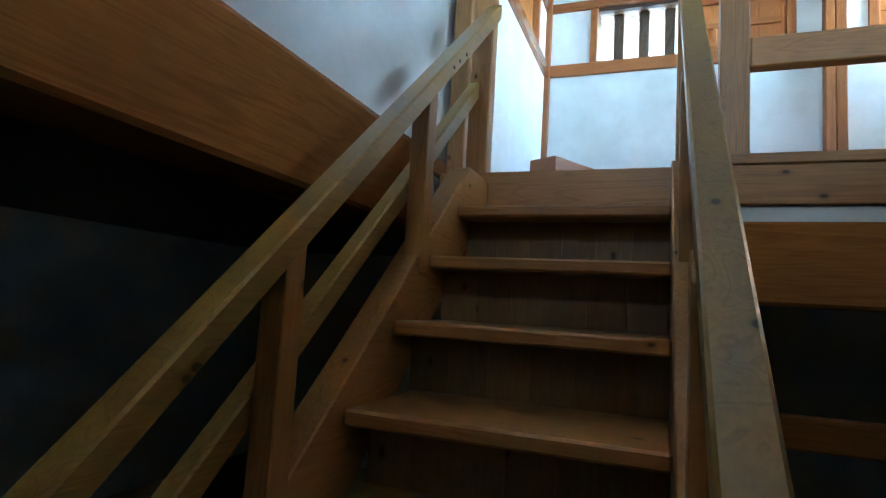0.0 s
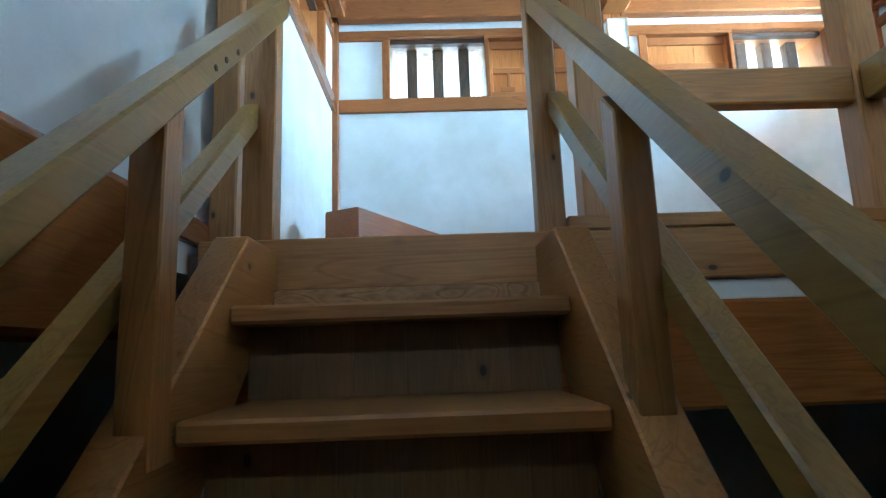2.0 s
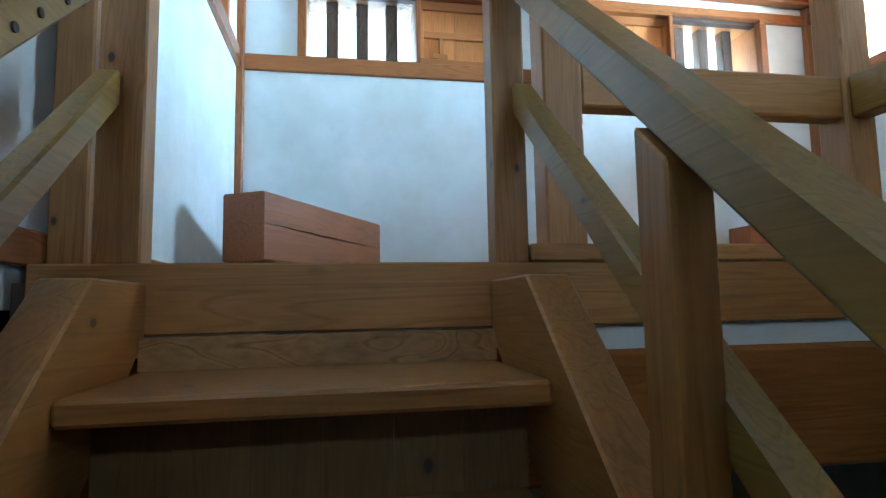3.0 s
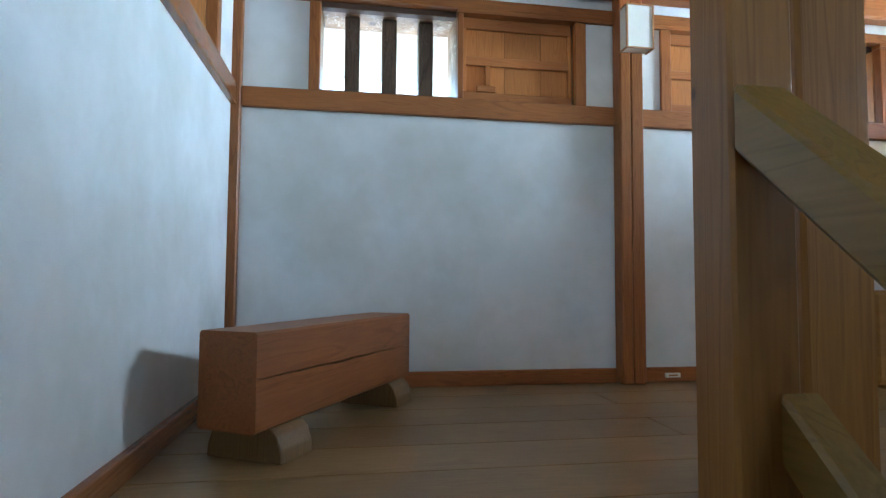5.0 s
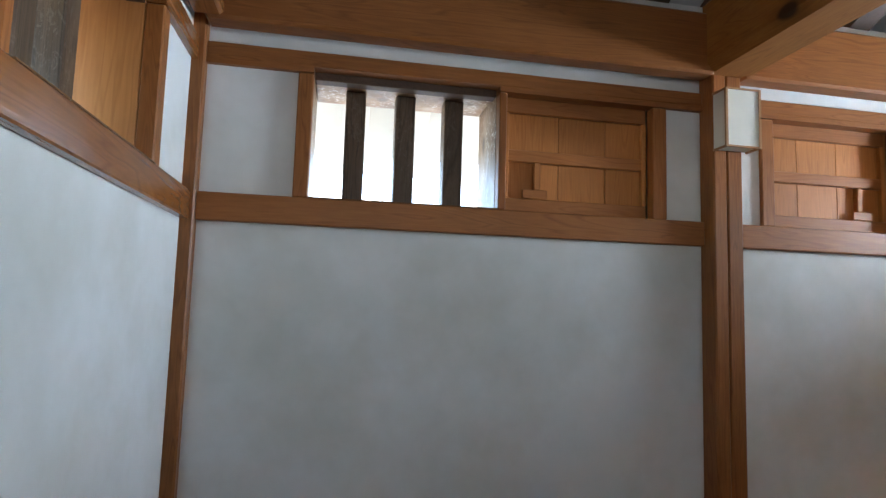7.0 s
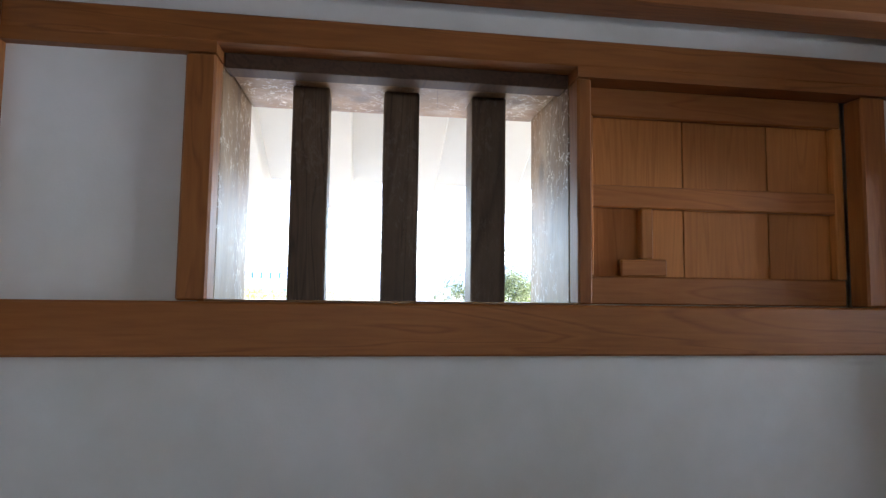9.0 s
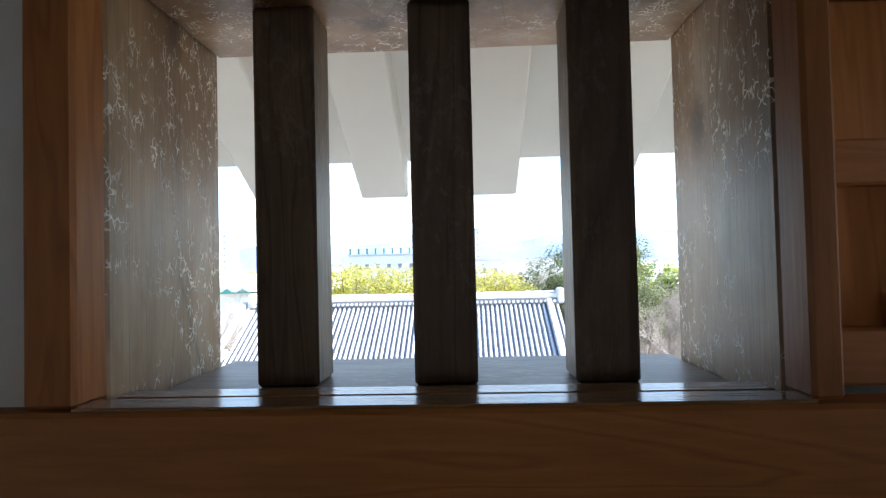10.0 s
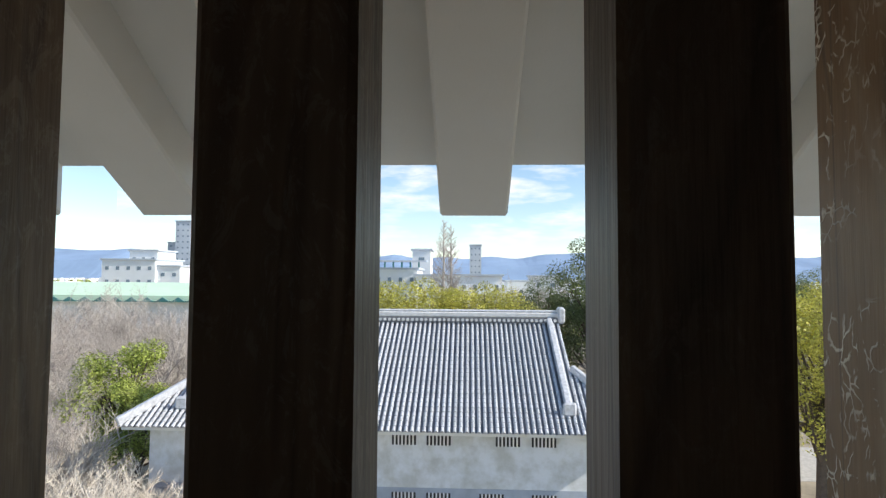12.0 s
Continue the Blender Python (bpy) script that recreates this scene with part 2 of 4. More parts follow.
wood_floor = wood("floor boards", (0.37, 0.245, 0.105), (0.25, 0.155, 0.06), "x", 0.36)
wood_beam_y = wood("old pine beam", (0.36, 0.150, 0.030), (0.22, 0.083, 0.014), "y", 0.8, knots=3.2, gloss=0.12)
wood_beam_x = wood("old pine crossbeam", (0.34, 0.14, 0.03), (0.20, 0.075, 0.014), "x", 0.8, knots=3.2, gloss=0.12)
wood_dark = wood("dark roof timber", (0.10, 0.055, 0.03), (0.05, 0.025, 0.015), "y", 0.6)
wood_bar = wood("window bar timber", (0.19, 0.135, 0.09), (0.055, 0.036, 0.022), "z", 0.5, 0.45, worn=0.12, relief=0.9)
wood_jamb = scarred("worn jamb timber")
wood_jamb_clean = wood("smooth jamb timber", (0.56, 0.26, 0.085), (0.42, 0.18, 0.05), "z", 0.4, knots=5.0, relief=0.1)
wood_shutter_x = wood("shutter timber across", (0.45, 0.180, 0.050), (0.30, 0.105, 0.027), "x", 0.45, gloss=0.3)
wood_shutter_z = wood("shutter timber upright", (0.58, 0.245, 0.066), (0.42, 0.160, 0.040), "z", 0.45, gloss=0.3)
wood_tie = wood("tie beam pine", (0.37, 0.155, 0.034), (0.23, 0.085, 0.016), "y", 0.6, knots=3.2, gloss=0.25)
wood_sill = wood("weathered sill timber", (0.38, 0.36, 0.34), (0.25, 0.23, 0.22), "x", 0.45, knots=5.0, worn=0.3)
wood_bench = wood("bench timber", (0.33, 0.120, 0.034), (0.20, 0.068, 0.018), "y", 0.42, 0.5, knots=4.0, gloss=0.4)
white_wall = plaster("white plaster", (0.79, 0.80, 0.80), 0.27)
outer_wall = plaster("outside plaster", (0.80, 0.80, 0.78), 0.08)
eave_wall = plaster("eave plaster", (0.74, 0.73, 0.70), 0.12)
paper = plain("lantern paper", (0.78, 0.76, 0.68), 0.8, 0.04)
lantern_wood = plain("lantern frame", (0.42, 0.22, 0.09), 0.5)


# ---- mesh helpers ----
def box(bm, x0, x1, y0, y1, z0, z1, bevel=0.0):
    vs = [bm.verts.new((x, y, z)) for z in (z0, z1) for y in (y0, y1) for x in (x0, x1)]
    fs = [bm.faces.new([vs[i] for i in f]) for f in ((0, 2, 3, 1), (4, 5, 7, 6), (0, 1, 5, 4), (2, 6, 7, 3), (0, 4, 6, 2), (1, 3, 7, 5))]
    if bevel:
        es = list({e for f in fs for e in f.edges})
        bmesh.ops.bevel(bm, geom=es, offset=bevel, segments=1, affect="EDGES", profile=0.5)
    return bm


def boxed(*dims, bevel=0.0):
    return box(bmesh.new(), *dims, bevel=bevel)


def prism(bm, outline, x0, x1, bevel=0.0):
    """An outline in y, z drawn out along x."""
    a = [bm.verts.new((x0, y, z)) for y, z in outline]
    b = [bm.verts.new((x1, y, z)) for y, z in outline]
    n = len(outline)
    fs = [bm.faces.new(a[::-1]), bm.faces.new(b)]
    fs += [bm.faces.new((a[i], a[(i + 1) % n], b[(i + 1) % n], b[i])) for i in range(n)]
    bmesh.ops.recalc_face_normals(bm, faces=fs)
    if bevel:
        bmesh.ops.bevel(bm, geom=list({e for f in fs for e in f.edges}), offset=bevel, segments=1, affect="EDGES", profile=0.5)
    return bm


def mesh(bm, mat, m=None):
    me = bpy.data.meshes.new("mesh")
    if m is not None:
        bm.transform(m)
        if m.determinant() < 0:
            bmesh.ops.reverse_faces(bm, faces=bm.faces)
    bm.to_mesh(me)
    bm.free()
    me.materials.append(mat)
    return me


def part(name, bm, mat, parent=None, label="", m=None):
    ob = new(name, mesh(bm, mat, m))
    ob.parent = parent
    return tagged(ob, label)


def thing(name, label, category, group="", kind="", at=(0, 0, 0)):
    ob = new(name)
    ob.location = at
    ob.empty_display_size = 0.1
    return tagged(ob, label, category, group, kind)


def structure(name, bm, mat, label, category, m=None):
    return tagged(part(name, bm, mat, None, "", m), label, category, kind="structure")


# ---- the top storey: walls in bays of one module ----
FLOOR, LOW = 2.0, 0.1
KEN = 1.947
WEST, NORTH, EAST, SOUTH = -0.925, 4.02, 2.885, -1.82
TOP = 4.24


def bay_wall(bm, window=True):
    """Plaster of one bay: u along the wall from post to post, v outwards, z up."""
    if not window:
        box(bm, 0, KEN, 0, 0.29, FLOOR - 0.08, TOP)
        return
    box(bm, 0, KEN, 0, 0.29, FLOOR - 0.08, 3.33)
    box(bm, 0, 0.398, 0, 0.29, 3.33, 3.875)
    box(bm, 1.113, 1.735, 0.085, 0.29, 3.33, 3.875)
    box(bm, 1.735, KEN, 0, 0.29, 3.33, 3.875)
    box(bm, 0, KEN, 0, 0.29, 3.875, TOP)


def timber_for(m, lengthwise):
    along = abs((m.to_3x3() @ Vector((1, 0, 0))).x) > 0.5
    if not lengthwise:
        return wood_wall_z
    return wood_wall_x if along else wood_wall_y


def bay_frame(m, n, window=True):
    """Rails, window, bars and sliding shutter of one bay, drawn in at the pose m."""
    flat, up = timber_for(m, True), timber_for(m, False)
    jamb = wood_jamb if n == 1 else wood_jamb_clean
    panel = wood_shutter_x if flat is wood_wall_x else flat

    def trim(name, label, *d, mat=flat, bevel=0.004):
        return structure(name, boxed(*d, bevel=bevel), mat, label, "trim", m)
    trim("baseboard", "low brown wooden baseboard along the plaster wall", 0.082, KEN - 0.056, -0.022, 0.01, FLOOR, FLOOR + 0.07)
    trim("trim", "long brown wooden rail below the windows", 0.082, KEN - 0.056, -0.028, 0.012, 3.283, 3.375)
    lintel = boxed(0.082, KEN - 0.056, -0.022, 0.03, 3.826, 3.878, bevel=0.003)
    if window:
        box(lintel, 0.082, 0.428, -0.020, 0.03, 3.806, 3.828)
        box(lintel, 1.083, KEN - 0.056, -0.020, 0.03, 3.806, 3.828)
    structure("trim", lintel, flat, "long brown wooden lintel rail above the windows", "trim", m)
    if not window:
        return
    trim("trim", "upright wooden stile beside the window", 0.377, 0.428, -0.018, 0.03, 3.376, 3.805, mat=up)
    trim("trim", "upright wooden stile between window and shutter", 1.083, 1.111, -0.018, 0.03, 3.376, 3.805, mat=up)
    trim("trim", "upright wooden stile at the shutter's end", 1.686, 1.743, -0.016, 0.03, 3.376, 3.805, mat=up)
    w = thing("window_%d" % n, "barred wooden window with worn jambs, three square uprights", "window", kind="structure")
    part("jamb", boxed(0.398, 0.428, 0.031, 0.29, 3.34, 3.87, bevel=0.003), jamb, w, "scratched weathered wooden jamb", m)
    part("jamb", boxed(1.083, 1.113, 0.031, 0.29, 3.34, 3.87, bevel=0.003), jamb, w, "scratched weathered wooden jamb", m)
    part("head", boxed(0.429, 1.082, 0.08, 0.29, 3.81, 3.87, bevel=0.003), jamb, w, "scratched wooden head board", m)
    part("track", boxed(0.429, 1.082, 0.031, 0.078, 3.80, 3.87, bevel=0.002), wood_dark, w, "dark grooved head track", m)
    part("sill", boxed(0.429, 1.082, 0.075, 0.33, 3.31, 3.361, bevel=0.003), wood_sill, w, "grey weathered wooden sill", m)
    part("track", boxed(0.429, 1.082, 0.013, 0.035, 3.30, 3.352, bevel=0.001), wood_dark, w, "dark sill groove", m)
    part("lip", boxed(0.429, 1.082, 0.036, 0.074, 3.31, 3.374, bevel=0.003), wood_polished, w, "polished sill lip", m)
    part("lip", boxed(0.429, 1.082, -0.026, 0.0115, 3.3755, 3.379, bevel=0.001), wood_polished, w, "polished front edge of the sill", m)
    for k in range(3):
        u = 0.539 + 0.185 * k
        part("bar", boxed(u, u + 0.073, 0.133, 0.208, 3.361, 3.812, bevel=0.004), wood_bar, w, "", m)
    s = thing("shutter", "brown wooden sliding shutter of boards and rails, pushed open", "shutter", "sliding shutters")
    for k, (a, b) in enumerate(((1.122, 1.333), (1.335, 1.523), (1.525, 1.684))):
        part("board", boxed(a, b, 0.052, 0.066, 3.40, 3.84, bevel=0.001), wood_shutter_z, s, "", m)
    part("latch", boxed(1.187, 1.283, 0.026, 0.0335, 3.431, 3.465, bevel=0.003), panel, s, "small wooden latch block", m)
    part("peg", boxed(1.232, 1.257, 0.030, 0.0515, 3.466, 3.5665, bevel=0.003), wood_shutter_z, s, "upright wooden latch peg", m)
    part("stile", boxed(1.113, 1.134, 0.032, 0.0515, 3.4315, 3.7505, bevel=0.002), wood_shutter_z, s, "", m)
    part("stile", boxed(1.664, 1.685, 0.032, 0.0515, 3.4315, 3.7505, bevel=0.002), wood_shutter_z, s, "", m)
    for z0, z1 in ((3.376, 3.431), (3.567, 3.612), (3.751, 3.82)):
        part("rail", boxed(1.112, 1.685, 0.034, 0.0515, z0, z1, bevel=0.003), panel, s, "", m)


NORTH_M = Matrix.Translation((-0.965, NORTH, 0))
NORTH2_M = Matrix(((-1, 0, 0, 2.929), (0, 1, 0, NORTH), (0, 0, 1, 0), (0, 0, 0, 1)))
WEST_M = [Matrix(((0, -1, 0, WEST), (-1, 0, 0, 4.0625 - KEN * k), (0, 0, 1, 0), (0, 0, 0, 1))) for k in range(3)]
EAST_M = [Matrix(((0, 1, 0, EAST), (-1, 0, 0, 4.0625 - KEN * k), (0, 0, 1, 0), (0, 0, 0, 1))) for k in range(3)]
SOUTH_M = [Matrix(((1, 0, 0, -0.965 + KEN * k), (0, -1, 0, SOUTH), (0, 0, 1, 0), (0, 0, 0, 1))) for k in range(2)]


def wall(name, bays, windows, label):
    bm = bmesh.new()
    for m, w in zip(bays, windows):
        one = bmesh.new()
        bay_wall(one, w)
        one.transform(m)
        if m.determinant() < 0:
            bmesh.ops.reverse_faces(one, faces=one.faces)
        me = bpy.data.meshes.new("bay")
        one.to_mesh(me)
        one.free()
        bm.from_mesh(me)
        bpy.data.meshes.remove(me)
    return structure(name, bm, white_wall, label, "wall")


wall("wall_north", [NORTH_M, NORTH2_M], [True, True], "white plastered wall with timber rails and barred windows")
wall("wall_west", WEST_M, [True, False, False], "white plastered wall above a heavy pine beam")
# the second east window and both south windows are unseen, opened for light
wall("wall_east", EAST_M, [True, True, False], "white plastered wall with timber rails")
wall("wall_south", SOUTH_M, [True, True], "white plastered wall closing the storey")
n = 0
for ms, ws in (((NORTH_M, NORTH2_M), (True, True)), (WEST_M, (True, False, False)), (EAST_M, (True, True, False)), (SOUTH_M, (True, True))):
    for m, w in zip(ms, ws):
        n += 1
        bay_frame(m, n, w)


def column(x0, x1, y0, y1, label, z0=FLOOR, z1=4.2):
    bm = boxed(x0, x1, y0, y1, z0, z1, bevel=0.006)
    return structure("pillar", bm, wood_wall_z, label, "pillar")


column(0.928, 0.9845, 3.940, 4.10, "brown wooden wall pillar with a sawn slit")
column(0.9855, 1.050, 3.940, 4.10, "brown wooden wall pillar with a sawn slit")
column(-1.0, -0.883, 3.980, 4.12, "brown wooden corner pillar between white walls")
column(2.845, 2.95, 3.980, 4.12, "brown wooden corner pillar between white walls")
column(-0.99, -0.883, 2.035, 2.185, "brown wooden wall pillar beside the stair head")
column(2.845, 2.95, 2.035, 2.185, "brown wooden wall pillar")

# wall plates, tie beam and roof
structure("beam", boxed(-0.88, 0.927, 3.915, 4.0, 3.922, 4.16, bevel=0.01), wood_wall_x, "deep reddish wall plate beam", "beam")
structure("beam", boxed(1.051, 2.85, 3.915, 4.0, 3.922, 4.16, bevel=0.01), wood_wall_x, "deep reddish wall plate beam", "beam")
structure("beam", boxed(-0.915, -0.82, -1.8, 3.91, 3.922, 4.16, bevel=0.01), wood_wall_y, "deep reddish wall plate beam", "beam")
structure("beam", boxed(2.79, 2.88, -1.8, 3.91, 3.922, 4.16, bevel=0.01), wood_wall_y, "deep reddish wall plate beam", "beam")
structure("beam", boxed(0.89, 1.10, -1.8, 3.97, 3.93, 4.22, bevel=0.03), wood_tie, "heavy orange tie beam over the room", "beam")

# unseen gables, added to stop daylight leaking in at the roof ends
for name, x0, x1 in (("gable_east", EAST, EAST + 0.25), ("gable_west", WEST - 0.25, WEST)):
    structure(name, prism(bmesh.new(), [(4.34, 4.241), (1.1, 5.81), (-2.14, 4.241)], x0, x1), white_wall, "white gable added to close the roof end against sunlight", "wall")
roof = structure("ceiling", prism(bmesh.new(), [(4.4, 4.18), (1.1, 5.78), (-2.2, 4.18), (-2.2, 4.24), (1.1, 5.86), (4.4, 4.24)], -1.4, 3.35), white_wall, "white boarded roof underside between dark rafters", "ceiling")
for k in range(13):
    x = -0.85 + 0.31 * k
    structure("rafter", prism(bmesh.new(), [(4.2, 4.15), (1.1, 5.655), (1.1, 5.77), (4.2, 4.27)], x, x + 0.10), wood_dark, "dark roof rafter under the ceiling", "rafter")

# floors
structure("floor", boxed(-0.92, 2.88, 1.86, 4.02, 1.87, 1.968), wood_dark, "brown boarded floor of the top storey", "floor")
structure("floor", boxed(1.05, 2.88, SOUTH, 1.86, 1.87, 1.998), wood_floor, "brown boarded floor beside the stairwell", "floor")
structure("floor", boxed(-3.6, 4.2, -3.6, 4.4, -0.1, LOW), wood_floor, "dark boarded landing floor below the stairs", "floor")

# heavy beams round the stairwell
structure("beam", boxed(-1.10, -0.895, -1.8, 1.62, 1.752, 2.06, bevel=0.012), wood_beam_y, "heavy orange-brown pine beam under the white wall", "beam")
structure("beam", boxed(-0.89, 2.88, 1.84, 1.90, 1.868, 2.002, bevel=0.004), wood_stair_x, "brown floor edge board at the stair head", "beam")
structure("beam", boxed(0.06, 2.88, 1.835, 1.93, 2.003, 2.04, bevel=0.004), wood_stair_x, "low brown kerb board along the stairwell", "trim")
structure("trim", boxed(0.03, 2.88, 1.862, 1.90, 1.814, 1.866), outer_wall, "pale strip under the floor edge", "trim")
structure("beam", boxed(-0.89, 2.88, 1.845, 2.05, 1.540, 1.812, bevel=0.01), wood_beam_x, "deep brown floor beam across the stairwell", "beam")
structure("beam", boxed(1.0, 1.06, -1.8, 1.84, 1.868, 2.04, bevel=0.004), wood_stair_y, "brown floor edge board beside the stairwell", "beam")

structure("beam", boxed(0.06, 2.88, 1.86, 1.96, 1.09, 1.19, bevel=0.008), wood_beam_x, "brown cross rail in the dark storey below", "beam")

# lower storey shell; walls and dark ceiling added to shut light out below
structure("wall_lower_west", boxed(-3.6, -3.4, -3.4, 4.2, LOW, 1.87), white_wall, "dim plaster wall of the lower storey", "wall")
structure("wall_lower_north", boxed(-3.4, 4.0, 4.1, 4.3, LOW, 1.87), white_wall, "dim plaster wall of the lower storey", "wall")
structure("wall_lower_east", boxed(4.0, 4.2, -3.4, 4.2, LOW, 1.87), white_wall, "dim plaster wall of the lower storey", "wall")
structure("wall_lower_south", boxed(-3.4, 4.0, -3.6, -3.4, LOW, 1.87), white_wall, "dim plaster wall of the lower storey", "wall")
structure("ceiling_lower", boxed(-3.6, -1.10, -3.6, 4.4, 1.87, 1.93), wood_dark, "dark ceiling added to keep the lower storey unlit", "ceiling")
structure("ceiling_lower", boxed(2.88, 4.2, -3.6, 4.4, 1.87, 1.93), wood_dark, "dark ceiling added to keep the lower storey unlit", "ceiling")
structure("ceiling_lower", boxed(-1.10, 2.88, -3.6, SOUTH, 1.87, 1.93), wood_dark, "dark ceiling added to keep the lower storey unlit", "ceiling")

# ---- the stairs ----
RISE, RUN, NOSE_Y = 0.187, 0.2145, 1.495
SLOPE = RISE / RUN
TREAD_L, TREAD_R = -0.684, -0.031
RISER_IN = 0.125     # the risers stand back under the treads


stairs = thing("staircase", "steep open wooden staircase of pale knotty timber", "stairs")
for k in range(9):
    y, z = NOSE_Y - RUN * k, 1.806 - RISE * k
    part("tread", boxed(TREAD_L, TREAD_R, y, y + (0.35 if k else 0.32), z - 0.036, z, bevel=0.006), wood_stair_x, stairs)
    w = (TREAD_R - TREAD_L) / 6
    for j in range(6):
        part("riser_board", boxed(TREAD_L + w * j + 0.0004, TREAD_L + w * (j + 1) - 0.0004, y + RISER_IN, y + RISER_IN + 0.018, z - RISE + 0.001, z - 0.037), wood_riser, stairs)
part("riser", boxed(TREAD_L, TREAD_R, 1.80, 1.839, 1.807, 1.866), wood_figure, stairs, "riser board with swirling grain")
for x0, x1 in ((-0.760, -0.685), (-0.030, 0.046)):
    ya = -0.42
    z_top = lambda y: 1.865 + SLOPE * (y - 1.495)
    outline = [(1.835, z_top(1.835) - 0.30), (1.835, 1.964), (1.609, 1.964), (ya, z_top(ya)), (ya, LOW), (ya + 0.2, LOW)]
    part("stringer", prism(bmesh.new(), outline, x0, x1, bevel=0.004), wood_string_y, stairs)

RAIL_SLOPE = 0.875   # rail heights are given at the newel, y = 1.85


def rail_top(top, y):
    return top + RAIL_SLOPE * (y - 1.85)


for (x0, x1), (hx0, hx1), hand, mid in (((-0.786, -0.700), (-0.727, -0.667), 2.690, 2.374), ((-0.014, 0.058), (-0.013, 0.047), 2.690, 2.390)):
    rail = thing("handrail", "knotty square timber stair handrail with posts", "handrail", "stair handrails")
    west_rail = rail if x0 < -0.5 else west_rail
    part("newel", boxed(x0, x1, 1.8445, 1.912, FLOOR, 2.95, bevel=0.004), wood_stair_z, rail)
    side = 0.036 if x0 > -0.5 else -0.070
    for name, top, t, shift, inset in (("rail", hand, 0.069, 0.0, 0.0), ("middle_rail", mid, 0.072, side, 0.007)):
        a, b = -0.62, 1.845
        out = [(a, rail_top(top, a) - t), (b, top - t), (b, top), (a, rail_top(top, a))]
        part(name, prism(bmesh.new(), out, hx0 + shift + inset, hx1 + shift - inset, bevel=0.005), wood_stair_y, rail)
    for y in (1.205, 0.607, 0.009):
        zb = 1.865 + SLOPE * (y - 1.495) - 0.05
        zt = rail_top(hand, y) - 0.071
        part("baluster", prism(bmesh.new(), [(y, zb), (y + 0.058, zb), (y + 0.058, zt + RAIL_SLOPE * 0.058), (y, zt)], hx0 - 0.006, hx1 - 0.013, bevel=0.003), wood_stair_z, rail)

for y, z in ((1.345, 2.213), (1.393, 2.254), (1.452, 2.302)):
    bm = bmesh.new()
    bmesh.ops.create_cone(bm, cap_ends=True, segments=12, radius1=0.006, radius2=0.006, depth=0.004)
    part("plug", bm, wood_dark, west_rail, "dark wooden plug", Matrix.Translation((-0.6665, y, z)) @ Matrix.Rotation(radians(90), 4, "Y"))

# balustrade round the stairwell
guard = thing("balustrade", "square timber balustrade guarding the stairwell", "balustrade")
part("post", boxed(0.130, 0.226, 1.92, 2.005, 2.0, 3.0, bevel=0.005), wood_stair_z, guard)
part("post", boxed(0.945, 1.035, 1.92, 2.01, 2.0, 3.0, bevel=0.005), wood_stair_z, guard)
part("rail", boxed(0.227, 0.944, 1.925, 1.985, 2.375, 2.485, bevel=0.005), wood_stair_x, guard)
part("rail", boxed(0.958, 1.018, -1.7, 1.919, 2.375, 2.485, bevel=0.005), wood_stair_y, guard)
structure("pillar", boxed(-0.906, -0.831, 1.94, 2.01, 2.0, 3.0, bevel=0.005), wood_stair_z, "square timber post beside the white wall", "post")

# ---- bench ----
def bench(m):
    """A squared log with a long drying split in one side, on two splayed block feet."""
    b = thing("bench", "reddish-brown solid log bench with a long split on block feet", "bench", "log benches")
    bm = bmesh.new()
    rings = []
    c = 0.007
    for i in range(41):
        y = -0.505 + 1.01 * i / 40
        along = i / 40
        w = 0.095 + 0.004 * noise.noise((y * 4, 2.0, 0))
        top = 0.355 + 0.002 * noise.noise((y * 5, 7.0, 0))
        zc = 0.232 - 0.012 * along + 0.008 * noise.noise((y * 6.0, 9, 0))
        half = 0.0006 + 0.0055 * max(0.0, math.sin(math.pi * min(1.0, along * 1.08))) * (0.6 + 0.5 * noise.noise((y * 9, 4, 0)))
        deep = 0.002 + 0.06 * max(0.0, math.sin(math.pi * min(1.0, along * 1.08)))
        out = [(-0.095 + c, 0.09), (w - c, 0.09), (w, 0.09 + c), (w, zc - half), (w - deep, zc), (w, zc + half), (w, top - c), (w - c, top), (-0.095 + c, top), (-0.095, top - c), (-0.095, 0.09 + c)]
        rings.append([bm.verts.new((x, y, z)) for x, z in out])
    k = len(rings[0])
    for p, q in zip(rings, rings[1:]):
        for j in range(k):
            bm.faces.new((p[j], q[j], q[(j + 1) % k], p[(j + 1) % k]))
    bm.faces.new(rings[0])
    bm.faces.new(rings[-1][::-1])
    bmesh.ops.recalc_face_normals(bm, faces=bm.faces)
    part("log", bm, wood_bench, b)
    for y in (-0.37, 0.37):
        out = [(-0.125, 0.0), (0.125, 0.0), (0.122, 0.035), (0.108, 0.072), (0.088, 0.0915), (-0.088, 0.0915), (-0.108, 0.072), (-0.122, 0.035)]
        part("foot", prism(bmesh.new(), out, -0.075, 0.075, bevel=0.003), wood_riser, b, "brown splayed block foot", Matrix.Translation((0.01, y, 0)) @ Matrix.Rotation(radians(90), 4, "Z"))
    b.matrix_world = m
    return b


bench(Matrix.Translation((-0.455, 3.39, FLOOR)) @ Matrix.Rotation(radians(-29), 4, "Z"))
bench(Matrix.Translation((2.45, 3.80, FLOOR)) @ Matrix.Rotation(radians(90), 4, "Z") @ Matrix.Diagonal((1, 0.74, 1, 1)))

# ---- lantern ----
lan = thing("wall_lantern", "square paper wall lantern in a thin wooden frame", "lantern")
part("shade", boxed(0.929, 1.064, 3.866, 3.939, 3.640, 3.848), paper, lan, "cream paper shade")
